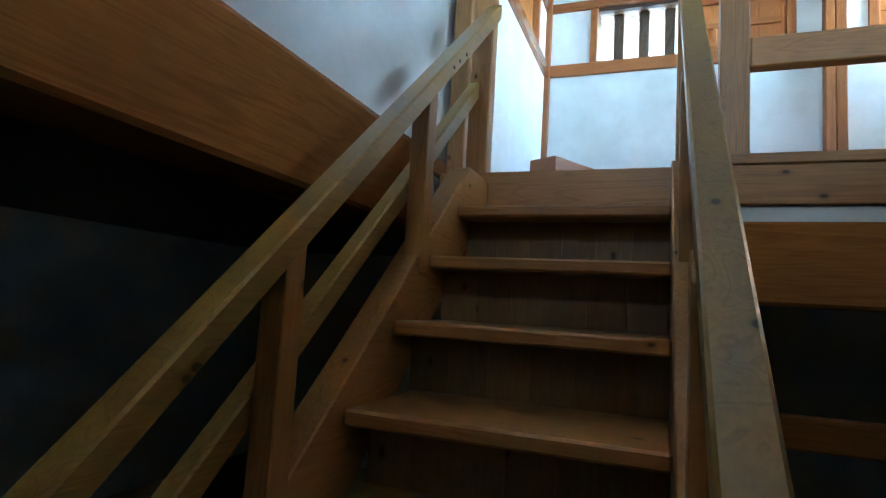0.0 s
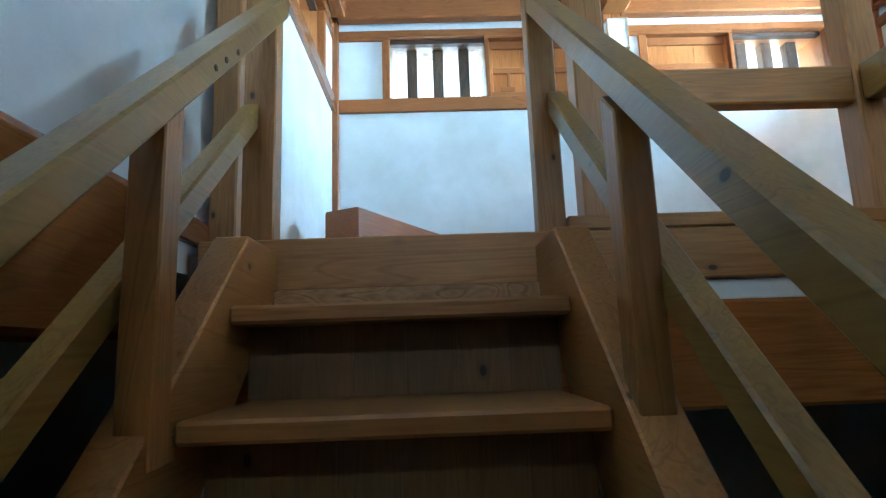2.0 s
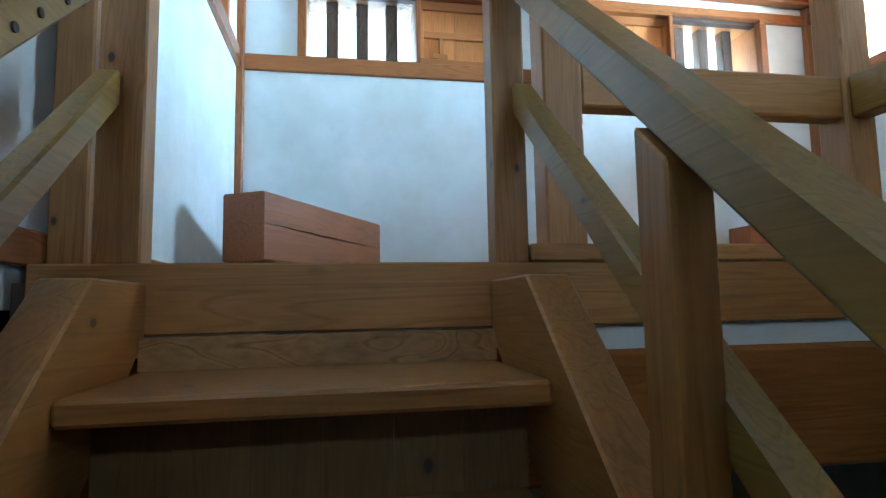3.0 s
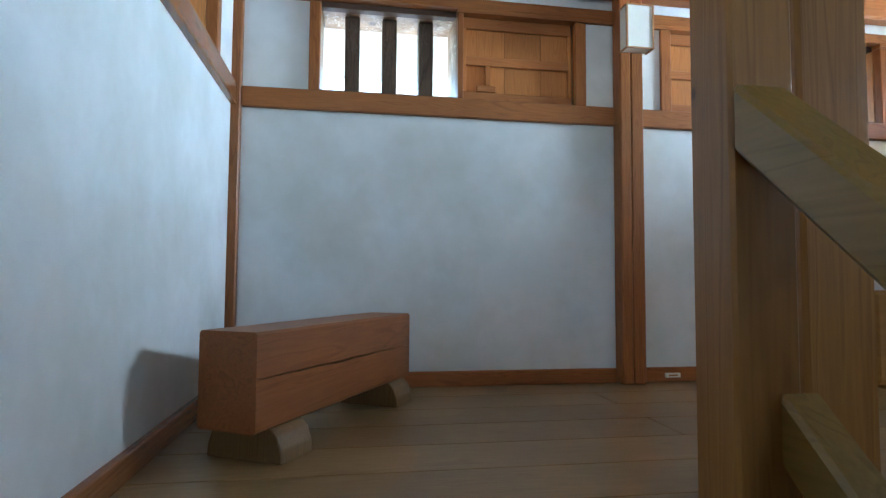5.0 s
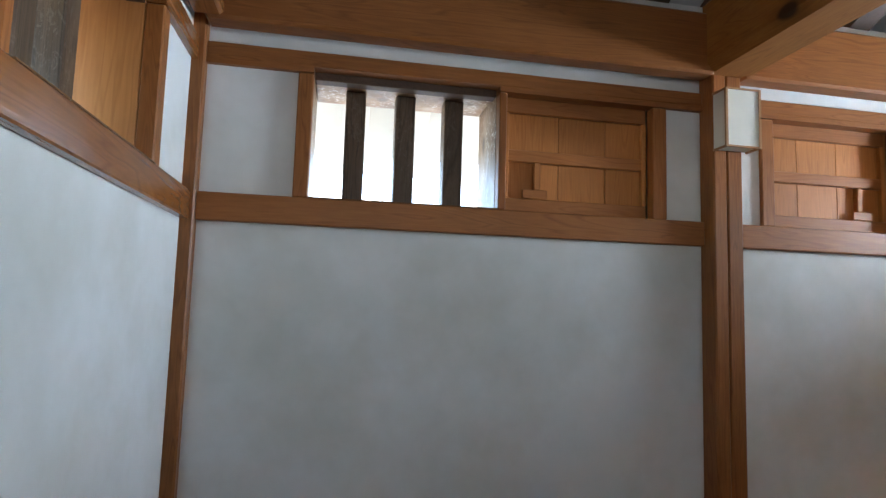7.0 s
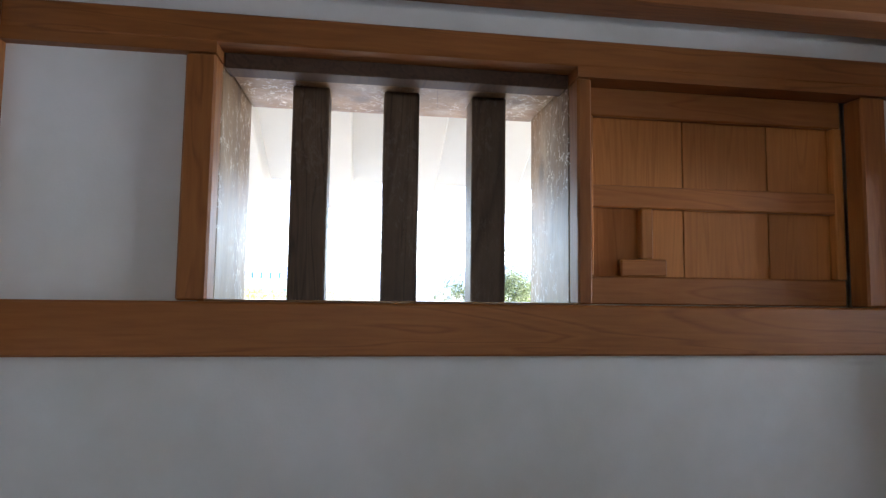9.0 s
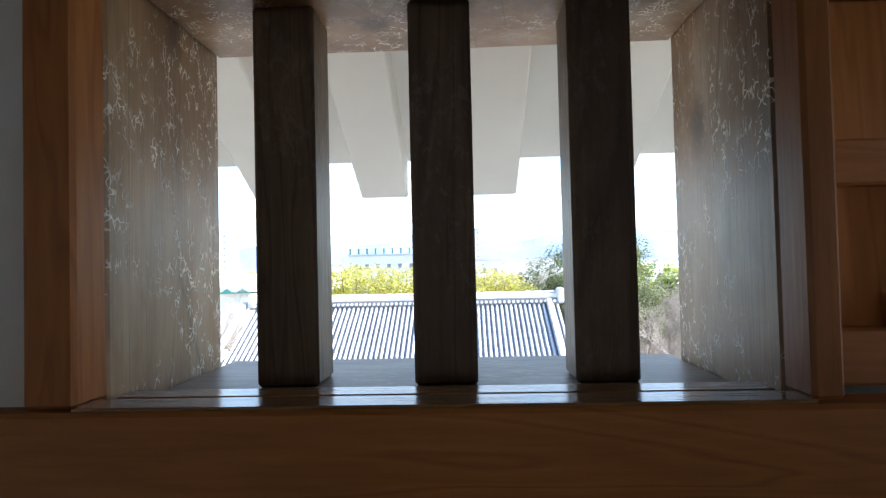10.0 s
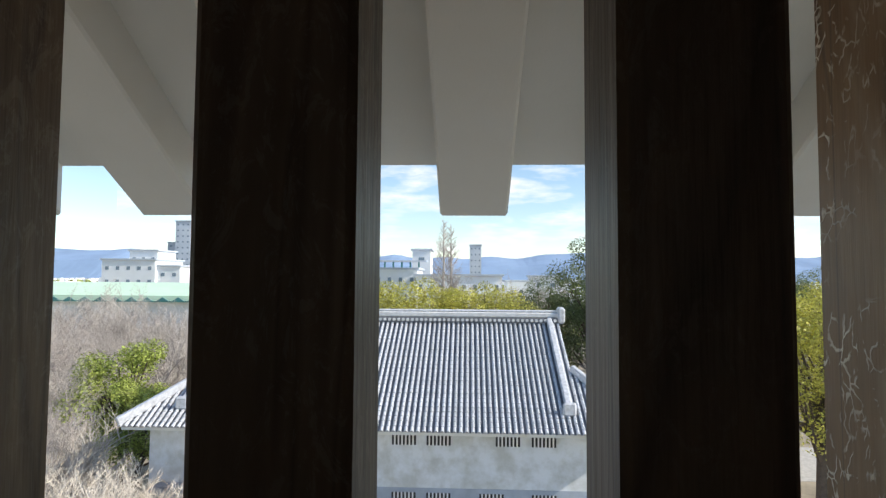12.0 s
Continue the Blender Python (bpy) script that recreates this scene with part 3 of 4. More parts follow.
for x in (0.924, 1.0605):
    part("upright", boxed(x, x + 0.0085, 3.862, 3.8705, 3.634, 3.854), lantern_wood, lan)
    for z in (3.634, 3.8485):
        part("side_strip", boxed(x, x + 0.0085, 3.871, 3.939, z, z + 0.006), lantern_wood, lan)
for z in (3.634, 3.8485):
    part("front_strip", boxed(0.933, 1.060, 3.862, 3.8705, z, z + 0.006), lantern_wood, lan)

plate = thing("floor_plate", "small white plate at the foot of the wall", "plate")
part("plate", boxed(1.175, 1.255, 3.984, 3.997, 2.022, 2.044, bevel=0.002), paper, plate)
part("label_strip", boxed(1.19, 1.24, 3.9825, 3.9838, 2.029, 2.037), lantern_wood, plate)

# ---- outside: eaves ----
structure("eave", prism(bmesh.new(), [(4.31, 4.09), (4.90, 3.757), (4.90, 3.95), (4.31, 4.30)], -4, 6), eave_wall, "white plastered eave soffit", "eave")
for k in range(-13, 21):
    x = -0.170 + 0.268 * k
    structure("eave_rafter", prism(bmesh.new(), [(4.311, 4.00), (4.905, 3.666), (4.905, 3.80), (4.311, 4.13)], x, x + 0.118, bevel=0.004), eave_wall, "white plastered eave rafter", "rafter")

# eaves on the other three sides: unseen, added to keep direct sun out
structure("eave", prism(bmesh.new(), [(-2.11, 4.09), (-2.70, 3.757), (-2.70, 3.95), (-2.11, 4.30)], -4, 6), eave_wall, "white plastered eave soffit", "eave")
for x0, sgn in ((EAST + 0.29, 1), (WEST - 0.29, -1)):
    turn = Matrix.Translation((x0, 0, 0)) @ Matrix.Rotation(radians(-90 * sgn), 4, "Z")
    structure("eave", prism(bmesh.new(), [(0.0, 4.10), (0.59, 3.775), (0.59, 3.95), (0.0, 4.30)], -4.9, 4.9), eave_wall, "white plastered eave soffit", "eave", turn)

# ---- outside: ground, mountains, clouds ----
earth = plain("earth", (0.28, 0.24, 0.18), 0.95, 0.35, 0.35)
gravel = plain("pale gravel", (0.42, 0.40, 0.37), 0.95, 0.2, 3.0)
GROUND = -10.0
structure("ground", boxed(-3500, 3500, -1500, 4200, GROUND - 0.3, GROUND), earth, "bare brown winter earth of the park", "ground")
structure("pavement", boxed(9, 40, 44, 52, GROUND, GROUND + 0.02), gravel, "pale gravel path through the park", "pavement")

# no haze in the air; its blue is put into the hills' colour
haze = plain("haze-tinted hills", (0.24, 0.34, 0.50), 1.0, 0.12, 0.004)


def hills(y, base, height, seed, label):
    bm = bmesh.new()
    prev = None
    for k in range(0, 121):
        x = -2400 + 40 * k
        h = base + height * (0.55 + 0.9 * noise.noise((x * 0.0016, seed, 0)) + 0.25 * noise.noise((x * 0.007, seed, 3)))
        row = [bm.verts.new((x, y, GROUND)), bm.verts.new((x, y + 120, h * 0.55)), bm.verts.new((x, y + 420, h))]
        if prev:
            for i in range(2):
                bm.faces.new((prev[i], row[i], row[i + 1], prev[i + 1]))
        prev = row
    return structure("backdrop", bm, haze, label, "hills")


hills(2600, 60, 95, 2.3, "wooded hills on the horizon, air haze painted in as blue")


def cloud_material():
    m, nt, b = material("cloud")
    nt.nodes.remove(b)
    tc = nt.nodes.new("ShaderNodeTexCoord")
    mp = nt.nodes.new("ShaderNodeMapping")
    mp.inputs["Scale"].default_value = (0.0016, 1, 0.0065)
    nt.links.new(tc.outputs["Object"], mp.inputs[0])
    n1 = add(nt, "ShaderNodeTexNoise", Scale=1.0, Detail=7.0, Roughness=0.58)
    nt.links.new(mp.outputs[0], n1.inputs["Vector"])
    a = ramp(nt, n1.outputs[0], [(0.47, (0, 0, 0)), (0.66, (1, 1, 1))]).outputs[0]
    clear = nt.nodes.new("ShaderNodeBsdfTransparent")
    glow = add(nt, "ShaderNodeEmission", Strength=0.95)
    glow.inputs[0].default_value = (0.95, 0.97, 1.0, 1)
    ms = nt.nodes.new("ShaderNodeMixShader")
    nt.links.new(a, ms.inputs[0])
    nt.links.new(clear.outputs[0], ms.inputs[1])
    nt.links.new(glow.outputs[0], ms.inputs[2])
    nt.links.new(ms.outputs[0], nt.nodes["Material Output"].inputs[0])
    return m


bm = bmesh.new()
bm.faces.new([bm.verts.new(p) for p in ((-2500, 3900, 40), (4000, 3900, 40), (4000, 3900, 1400), (-2500, 3900, 1400))])
structure("backdrop", bm, cloud_material(), "thin white clouds in a pale blue sky", "clouds")

# ---- outside: the tiled storehouse ----
tile_grey = plain("grey roof tile", (0.50, 0.51, 0.54), 0.38, 0.25, 6.0)
# shade between the tile ribs and under the ridge, painted as a darker grey
tile_shade = plain("shadowed tile bed", (0.16, 0.165, 0.18), 0.6, 0.3, 6.0)
ridge_pale = plain("ridge mortar", (0.55, 0.55, 0.55), 0.7, 0.15, 3.0)
house_wall = plaster("weathered storehouse plaster", (0.74, 0.76, 0.79), 0.30, grit=40.0)
dado_grey = plain("blue-grey dado plaster", (0.40, 0.44, 0.51), 0.85, 0.12, 1.5)
dark_gap = plain("dark window gap", (0.02, 0.02, 0.022), 0.6, 0.2)
house = thing("storehouse", "white plastered storehouse with a grey tiled hip-and-gable roof", "house", at=(0, 0, 0))
EX0, EX1, EY, EZ = -15.2, 7.4, 28.0, -2.92       # eaves
RY, RZ = 35.3, 1.15                               # ridge
GX0, GX1, HIP = -12.3, 4.8, 0.49                  # gables; where the hips begin
ROOF = (RZ - EZ) / (RY - EY)


def slope_at(f, out=0.0):
    return EY + (RY - EY) * f, EZ + (RZ - EZ) * f + out


part("wall", boxed(EX0 + 0.95, EX1 - 0.95, EY + 0.9, 41.6, GROUND, EZ + 0.30), house_wall, house, "stained white plaster wall")
part("dado", boxed(EX0 + 0.94, EX1 - 0.94, EY + 0.885, EY + 0.8995, GROUND, -5.52), dado_grey, house, "blue-grey plaster dado")
bm = bmesh.new()
for sign in (0, 1):
    def pt(x, f, sign=sign):
        y, z = slope_at(f)
        return bm.verts.new((x, y if not sign else 2 * RY - y, z))
    bm.faces.new([pt(EX0, 0), pt(EX1, 0), pt(GX1, HIP), pt(GX1, 1), pt(GX0, 1), pt(GX0, HIP)])
for x, g in ((EX0, GX0), (EX1, GX1)):
    y0, z0 = slope_at(0)
    y1, z1 = slope_at(HIP)
    bm.faces.new([bm.verts.new(p) for p in ((x, y0, z0), (x, 2 * RY - y0, z0), (g, 2 * RY - y1, z1), (g, y1, z1))])
    bm.faces.new([bm.verts.new(p) for p in ((g, y1, z1), (g, 2 * RY - y1, z1), (g, RY, RZ))])
part("roof", bm, tile_shade, house, "grey roof tile bed, darkened as shade between the ribs")
part("eave_board", boxed(EX0 + 0.1, EX1 - 0.1, EY + 0.12, EY + 0.9, EZ - 0.16, EZ + 0.02), outer_wall, house, "white plaster eave board")


def tile_column(length, r=0.075, step=0.30):
    """One run of round tiles, laid from the eave upwards along y; every tile a little proud of the next."""
    bm = bmesh.new()
    n = max(1, int(length / step))
    for i in range(n):
        rings = []
        for y, k in ((i * step, 1.14), ((i + 1) * step, 0.86)):
            rings.append([bm.verts.new((r * k * math.cos(a), y, r * k * 1.15 * math.sin(a))) for a in (0, 0.8, 1.57, 2.34, 3.1416)])
        for j in range(4):
            bm.faces.new((rings[0][j], rings[0][j + 1], rings[1][j + 1], rings[1][j]))
        bm.faces.new(rings[0][::-1])
    me = bpy.data.meshes.new("tiles")
    bm.to_mesh(me)
    bm.free()
    me.materials.append(tile_grey)
    return me


run_meshes = {}
tilt = math.atan(ROOF)
full = (RY - EY) / math.cos(tilt)
count = 88
for k in range(count):
    x = EX0 + 0.12 + (EX1 - EX0 - 0.24) * k / (count - 1)
    if x < GX0:
        f = HIP * (x - EX0) / (GX0 - EX0)
    elif x > GX1:
        f = HIP * (EX1 - x) / (EX1 - GX1)
    else:
        f = 1.0
    length = round(full * f / 0.30) * 0.30
    if length < 0.3:
        continue
    if length not in run_meshes:
        run_meshes[length] = tile_column(length)
    ob = new("roof_rib", run_meshes[length])
    ob.parent = house
    ob.matrix_world = Matrix.Translation((x, EY - 0.05, EZ + 0.01)) @ Matrix.Rotation(tilt, 4, "X")
for k in range(30):
    y = EY + 0.4 + 0.25 * k
    length = round(2.4 * min(1, (y - EY) / 3.5) / 0.3) * 0.3
    if length < 0.3:
        continue
    if length not in run_meshes:
        run_meshes[length] = tile_column(length)
    ob = new("roof_rib", run_meshes[length])
    ob.parent = house
    ob.matrix_world = Matrix.Translation((EX1 + 0.03, y, EZ + 0.01)) @ Matrix.Rotation(radians(90), 4, "Z") @ Matrix.Rotation(math.atan(HIP * (RZ - EZ) / (EX1 - GX1)), 4, "X")
ridge = part("ridge", boxed(GX0 - 0.25, GX1 + 0.25, RY - 0.20, RY + 0.20, RZ + 0.27, RZ + 0.55, bevel=0.05), ridge_pale, house, "pale stacked ridge")
part("ridge_cap", boxed(GX0 - 0.3, GX1 + 0.3, RY - 0.13, RY + 0.13, RZ + 0.55, RZ + 0.68, bevel=0.05), tile_grey, ridge)
part("ridge_bed", boxed(GX0 - 0.2, GX1 + 0.2, RY - 0.27, RY + 0.27, RZ - 0.05, RZ + 0.268), tile_shade, ridge, "bed below the ridge, shade put into its colour")
disc = bmesh.new()
bmesh.ops.create_cone(disc, cap_ends=True, segments=8, radius1=0.085, radius2=0.085, depth=0.12)
disc_mesh = mesh(disc, ridge_pale, Matrix.Rotation(radians(90), 4, "X"))
for k in range(68):
    ob = new("ridge_tile", disc_mesh)
    ob.parent = ridge
    ob.location = (GX0 + 0.1 + 0.25 * k, RY - 0.30, RZ + 0.13)
for g, sgn in ((GX1, 1), (GX0, -1)):
    y1, z1 = slope_at(0.13)
    out = [(y1, z1 + 0.05), (RY, RZ + 0.05), (RY, RZ + 0.42), (y1, z1 + 0.42)]
    part("falling_ridge", prism(bmesh.new(), out, g - 0.55 - 0.14, g - 0.55 + 0.14, bevel=0.04), tile_grey, house, "grey falling ridge")
    part("ridge_end", boxed(g - 0.85, g - 0.25, y1 - 0.14, y1 + 0.05, z1 + 0.02, z1 + 0.62, bevel=0.09), tile_grey, house, "ornamental ridge-end tile")
    part("ridge_end", boxed(g - 0.1 if sgn > 0 else g - 0.3, g + 0.3 if sgn > 0 else g + 0.1, RY - 0.36, RY + 0.36, RZ + 0.0, RZ + 0.85, bevel=0.1), tile_grey, house, "ornamental ridge-end tile")
    ex = EX1 if sgn > 0 else EX0
    a = Vector((ex, EY, EZ + 0.18))
    b = Vector((g, *slope_at(HIP, 0.18)))
    bar = boxed(-0.13, 0.13, 0, (b - a).length, -0.16, 0.2, bevel=0.04)
    part("corner_ridge", bar, tile_grey, house, "grey corner ridge", Matrix.Translation(a) @ (b - a).to_track_quat("Y", "Z").to_matrix().to_4x4())
wy = EY + 0.9
for z0, xs in ((-3.70, (-3.43, -1.92, 1.07, 2.62, -5.6, -7.1, -10.1, -11.6)), (-6.20, (-3.43, -1.92, 0.37, 2.62, -5.6, -7.1, -10.1))):
    for x in xs:
        w = part("window", boxed(x, x + 1.05, wy - 0.02, wy + 0.02, z0, z0 + 0.48), dark_gap, house, "dark barred slit window")
        for j in range(6):
            part("bar", boxed(x + 0.09 + 0.16 * j, x + 0.155 + 0.16 * j, wy - 0.06, wy - 0.021, z0, z0 + 0.48), outer_wall, w)

# ---- outside: trees ----
twig_bark = plain("grey-brown twigs", (0.46, 0.41, 0.37), 0.9, 0.3, 5.0)
bark = plain("winter bark", (0.60, 0.54, 0.47), 0.9, 0.3, 5.0)
bark_dark = plain("dark bark", (0.12, 0.09, 0.07), 0.9, 0.3, 5.0)


def leaf_material(name, colour):
    m, nt, b = material(name)
    g = nt.nodes.new("ShaderNodeNewGeometry")
    lo, hi = tuple(v * 0.55 for v in colour), tuple(min(1, v * 1.5) for v in colour)
    c = ramp(nt, g.outputs["Random Per Island"], [(0, lo), (0.5, colour), (1, hi)]).outputs[0]
    nt.links.new(c, b.inputs["Base Color"])
    b.inputs["Roughness"].default_value = 0.55
    thin = nt.nodes.new("ShaderNodeBsdfTranslucent")
    nt.links.new(c, thin.inputs["Color"])
    both = add(nt, "ShaderNodeMixShader", Fac=0.35)
    nt.links.new(b.outputs[0], both.inputs[1])
    nt.links.new(thin.outputs[0], both.inputs[2])
    nt.links.new(both.outputs[0], nt.nodes["Material Output"].inputs["Surface"])
    return m


leaf_yellow = leaf_material("yellow-green leaves", (0.50, 0.47, 0.10))
leaf_green = leaf_material("mid green leaves", (0.34, 0.39, 0.09))
leaf_dark = leaf_material("dark green leaves", (0.14, 0.17, 0.07))


def tube(bm, a, b, ra, rb, sides=5):
    d = (b - a)
    q = d.to_track_quat("Z", "Y")
    r0 = [bm.verts.new(a + q @ Vector((ra * math.cos(6.283 * i / sides), ra * math.sin(6.283 * i / sides), 0))) for i in range(sides)]
    r1 = [bm.verts.new(b + q @ Vector((rb * math.cos(6.283 * i / sides), rb * math.sin(6.283 * i / sides), 0))) for i in range(sides)]
    for i in range(sides):
        bm.faces.new((r0[i], r0[(i + 1) % sides], r1[(i + 1) % sides], r1[i]))


def branches(bm, rng, a, d, length, r, depth, spread, lift, tips):
    steps = 3
    p = a.copy()
    for i in range(steps):
        q = p + d * (length / steps)
        tube(bm, p, q, r * (1 - 0.22 * i), r * (1 - 0.22 * (i + 1)), 5 if r > 0.03 else 3)
        p = q
        d = (d + Vector((rng.uniform(-1, 1), rng.uniform(-1, 1), rng.uniform(-0.6, 1) * lift)) * 0.22).normalized()
        if depth > 0 and i >= 0:
            for _ in range(2 if depth > 1 else 3):
                side = (d + Vector((rng.uniform(-1, 1), rng.uniform(-1, 1), rng.uniform(-0.5, 0.9))) * spread).normalized()
                branches(bm, rng, p.copy(), side, length * rng.uniform(0.45, 0.7), r * 0.42, depth - 1, spread, lift, tips)
    tips.append(p)


def bare_tree(name, seed, height, label, depth=3, spread=0.95, mat=None, narrow=False, stout=1.0):
    rng = random.Random(seed)
    t = thing(name, label, "tree", "bare winter trees")
    bm = bmesh.new()
    base = height * (0.8 if narrow else 0.28)
    tube(bm, Vector((0, 0, -0.2)), Vector((0.1, 0, base)), height * (0.012 if narrow else 0.028), height * (0.006 if narrow else 0.018), 7)
    part("trunk", bm, mat or bark, t)
    bm = bmesh.new()
    tips = []
    if narrow:
        for i in range(110):
            z = height * (0.22 + 0.76 * i / 110)
            a = rng.uniform(0, 6.283)
            ln = height * 0.12 * (1.05 - i / 110) + 0.35
            branches(bm, rng, Vector((0.1 * z / base, 0, min(z, base))) if z < base else Vector((0.1, 0, z)), Vector((math.cos(a), math.sin(a), 0.9)).normalized(), ln, 0.055, 1, 0.6, 1.0, tips)
        tube(bm, Vector((0.1, 0, base)), Vector((0.1, 0, height)), height * 0.006, 0.02, 5)
    else:
        for i in range(6):
            a = 6.283 * i / 6 + rng.uniform(-0.4, 0.4)
            d = Vector((math.cos(a) * 0.8, math.sin(a) * 0.8, rng.uniform(0.5, 1.2))).normalized()
            branches(bm, rng, Vector((0.1, 0, base * rng.uniform(0.75, 1.0))), d, height * rng.uniform(0.3, 0.42), height * 0.013 * stout, depth, spread, 0.8, tips)
    part("crown", bm, mat or bark, t, "leafless spreading branches")
    return t


def leafy_tree(name, seed, height, radius, leaf, label, clumps=26, per=150, size=0.17, low=0.35):
    rng = random.Random(seed)
    t = thing(name, label, "tree", "evergreen trees")
    bm = bmesh.new()
    tube(bm, Vector((0, 0, -0.2)), Vector((0.2, 0, height * 0.55)), height * 0.03, height * 0.016, 7)
    centres = []
    for i in range(clumps):
        a, rr = rng.uniform(0, 6.283), radius * math.sqrt(rng.uniform(0.05, 1)) * 0.8
        k = rr / radius
        z = height * (low + (1 - low) * rng.uniform(0.1, 0.95) * (1 - 0.45 * k * k))
        c = Vector((rr * math.cos(a), rr * math.sin(a), z))
        centres.append((c, radius * rng.uniform(0.2, 0.38)))
        tube(bm, Vector((0.15, 0, height * rng.uniform(0.25, 0.5))), c, height * 0.009, 0.02, 4)
    part("trunk", bm, bark_dark, t)
    verts, faces = [], []
    for c, r in centres:
        for _ in range(per):
            d = Vector((rng.gauss(0, 1), rng.gauss(0, 1), rng.gauss(0, 1))).normalized()
            p = c + Vector((d.x, d.y, d.z * 0.75)) * r * rng.uniform(0.72, 1.08)
            u = Vector((rng.uniform(-1, 1), rng.uniform(-1, 1), rng.uniform(-0.6, 0.6))).normalized()
            w = u.cross(d + Vector((0.01, 0.02, 0.3))).normalized()
            s1 = size * rng.uniform(0.6, 1.4)
            n0 = len(verts)
            verts += [p - u * s1, p + w * s1 * 0.55, p + u * s1, p - w * s1 * 0.55]
            faces.append((n0, n0 + 1, n0 + 2, n0 + 3))
    me = bpy.data.meshes.new("leaves")
    me.from_pydata(verts, [], faces)
    me.materials.append(leaf)
    crown = new("crown", me)
    crown.parent = t
    return t


def place(t, x, y, scale=1.0, turn=0.0, z=GROUND):
    t.matrix_world = Matrix.Translation((x, y, z)) @ Matrix.Rotation(radians(turn), 4, "Z") @ Matrix.Scale(scale, 4)
    return t


def again(t, x, y, scale=1.0, turn=0.0, z=GROUND):
    c = copy_thing(t, Matrix.Translation((x, y, z)) @ Matrix.Rotation(radians(turn), 4, "Z"))
    c.scale = (scale, scale, scale)
    return c


yellow = place(leafy_tree("evergreen_tree", 3, 13.0, 4.2, leaf_yellow, "round yellow-green evergreen tree in sunlight", 40, 620, 0.075), -4.6, 50, 1.13)
again(yellow, 1.2, 49, 1.10, 70)
again(yellow, -10.0, 51, 1.15, 140)
again(yellow, 17.8, 34, 1.12, 30)
again(yellow, 22.5, 40, 1.1, 200)
dark = place(leafy_tree("evergreen_tree", 8, 16.5, 4.4, leaf_dark, "tall dark green evergreen tree", 50, 620, 0.08), 10.6, 50, 1.06)
again(dark, 34, 66, 0.86, 90)
again(dark, 6.4, 55, 0.86, 40)
again(dark, 27, 62, 0.80, 160)
again(dark, 40, 72, 0.92, 10)
green = place(leafy_tree("evergreen_tree", 12, 7.2, 2.4, leaf_green, "small green tree with an open crown", 30, 420, 0.065), 15.2, 41.5, 1.0)
again(green, -21.2, 38, 1.40, 80)
again(green, -18.9, 36, 1.12, 300)
again(green, 21, 58, 1.95, 20)
again(green, 16, 62, 1.95, 110)
again(green, 26, 60, 2.0, 210)
low_bush = place(leafy_tree("shrub", 19, 3.6, 2.0, leaf_yellow, "low yellowish shrub under the bare trees", 16, 380, 0.06, 0.15), -12.6, 21.5, 0.9)
again(low_bush, -16.0, 24, 1.0, 60)
again(low_bush, -14.2, 19.0, 0.9, 200)
again(low_bush, -19.5, 30, 1.2, 120)
again(low_bush, 17.0, 47, 1.0, 20)
bare = place(bare_tree("bare_tree", 5, 10.0, "leafless grey-brown tree with fine branches", 4, 0.85, twig_bark), -20.5, 28.5, 0.82)
pale = place(bare_tree("bare_tree", 45, 9.0, "leafless pale-barked tree with crooked limbs", 3, 1.0, None, False, 1.7), -13.4, 21.0, 0.80)
again(pale, -16.6, 24.5, 0.82, 100)
again(pale, -18.6, 29, 0.85, 220)
again(pale, -11.2, 18.6, 0.72, 310)
again(pale, -14.0, 27.0, 0.80, 40)
again(pale, -12.6, 25.0, 0.74, 170)
again(pale, -16.4, 26.8, 0.84, 260)
again(pale, -15.0, 24.6, 0.72, 20)
for x, y, sc, tr in ((-14.6, 25.2, 0.72, 130), (-13.2, 25.6, 0.66, 285), (-15.9, 23.0, 0.70, 350), (-12.4, 22.2, 0.62, 75)):
    again(pale, x, y, sc, tr)
for x, y, sc, tr in ((-24.5, 33, 0.95, 20), (-28, 43, 1.05, 75), (-31, 47, 1.1, 210), (-25, 48, 1.08, 300),
                     (-34, 53, 1.15, 10), (-29, 55, 1.15, 160), (-38, 57, 1.2, 100), (-42, 62, 1.2, 40), (-36, 64, 1.2, 250), (-32, 66, 1.2, 190), (-47, 68, 1.25, 15), (-27, 60, 1.15, 330),
                     (16.5, 47, 1.25, 40), (20, 46, 1.2, 220), (13.5, 50, 1.25, 330), (24, 55, 1.3, 90), (18, 54, 1.3, 150)):
    again(bare, x, y, sc, tr)
bush = place(bare_tree("bare_tree", 21, 7.0, "low tangled leafless shrub", 3, 1.2, None, False, 1.3), -11.8, 19.0, 0.9)
for x, y, sc, tr in ((-15.0, 20.5, 0.95, 70), (-17.8, 23.5, 1.0, 150), (-20.5, 27, 1.05, 260), (-13.5, 23.5, 0.95, 330)):
    again(bush, x, y, sc, tr)
tall = place(bare_tree("bare_tree", 33, 23.0, "tall slender leafless conifer beside the halls", 3, 0.9, twig_bark, True), -4.3, 96, 1.0)
again(tall, -3.0, 97, 0.97, 120)
for x in (3.5, 7.0, 11.0, 15.0, 19.0):
    again(bare, x, 92 + x * 0.5, 1.35, x * 33)

# ---- outside: beside the path ----
pole_grey = plain("grey concrete pole", (0.42, 0.42, 0.41), 0.8, 0.12, 3.0)
insulator_white = plain("white porcelain", (0.8, 0.8, 0.78), 0.3, 0.05)


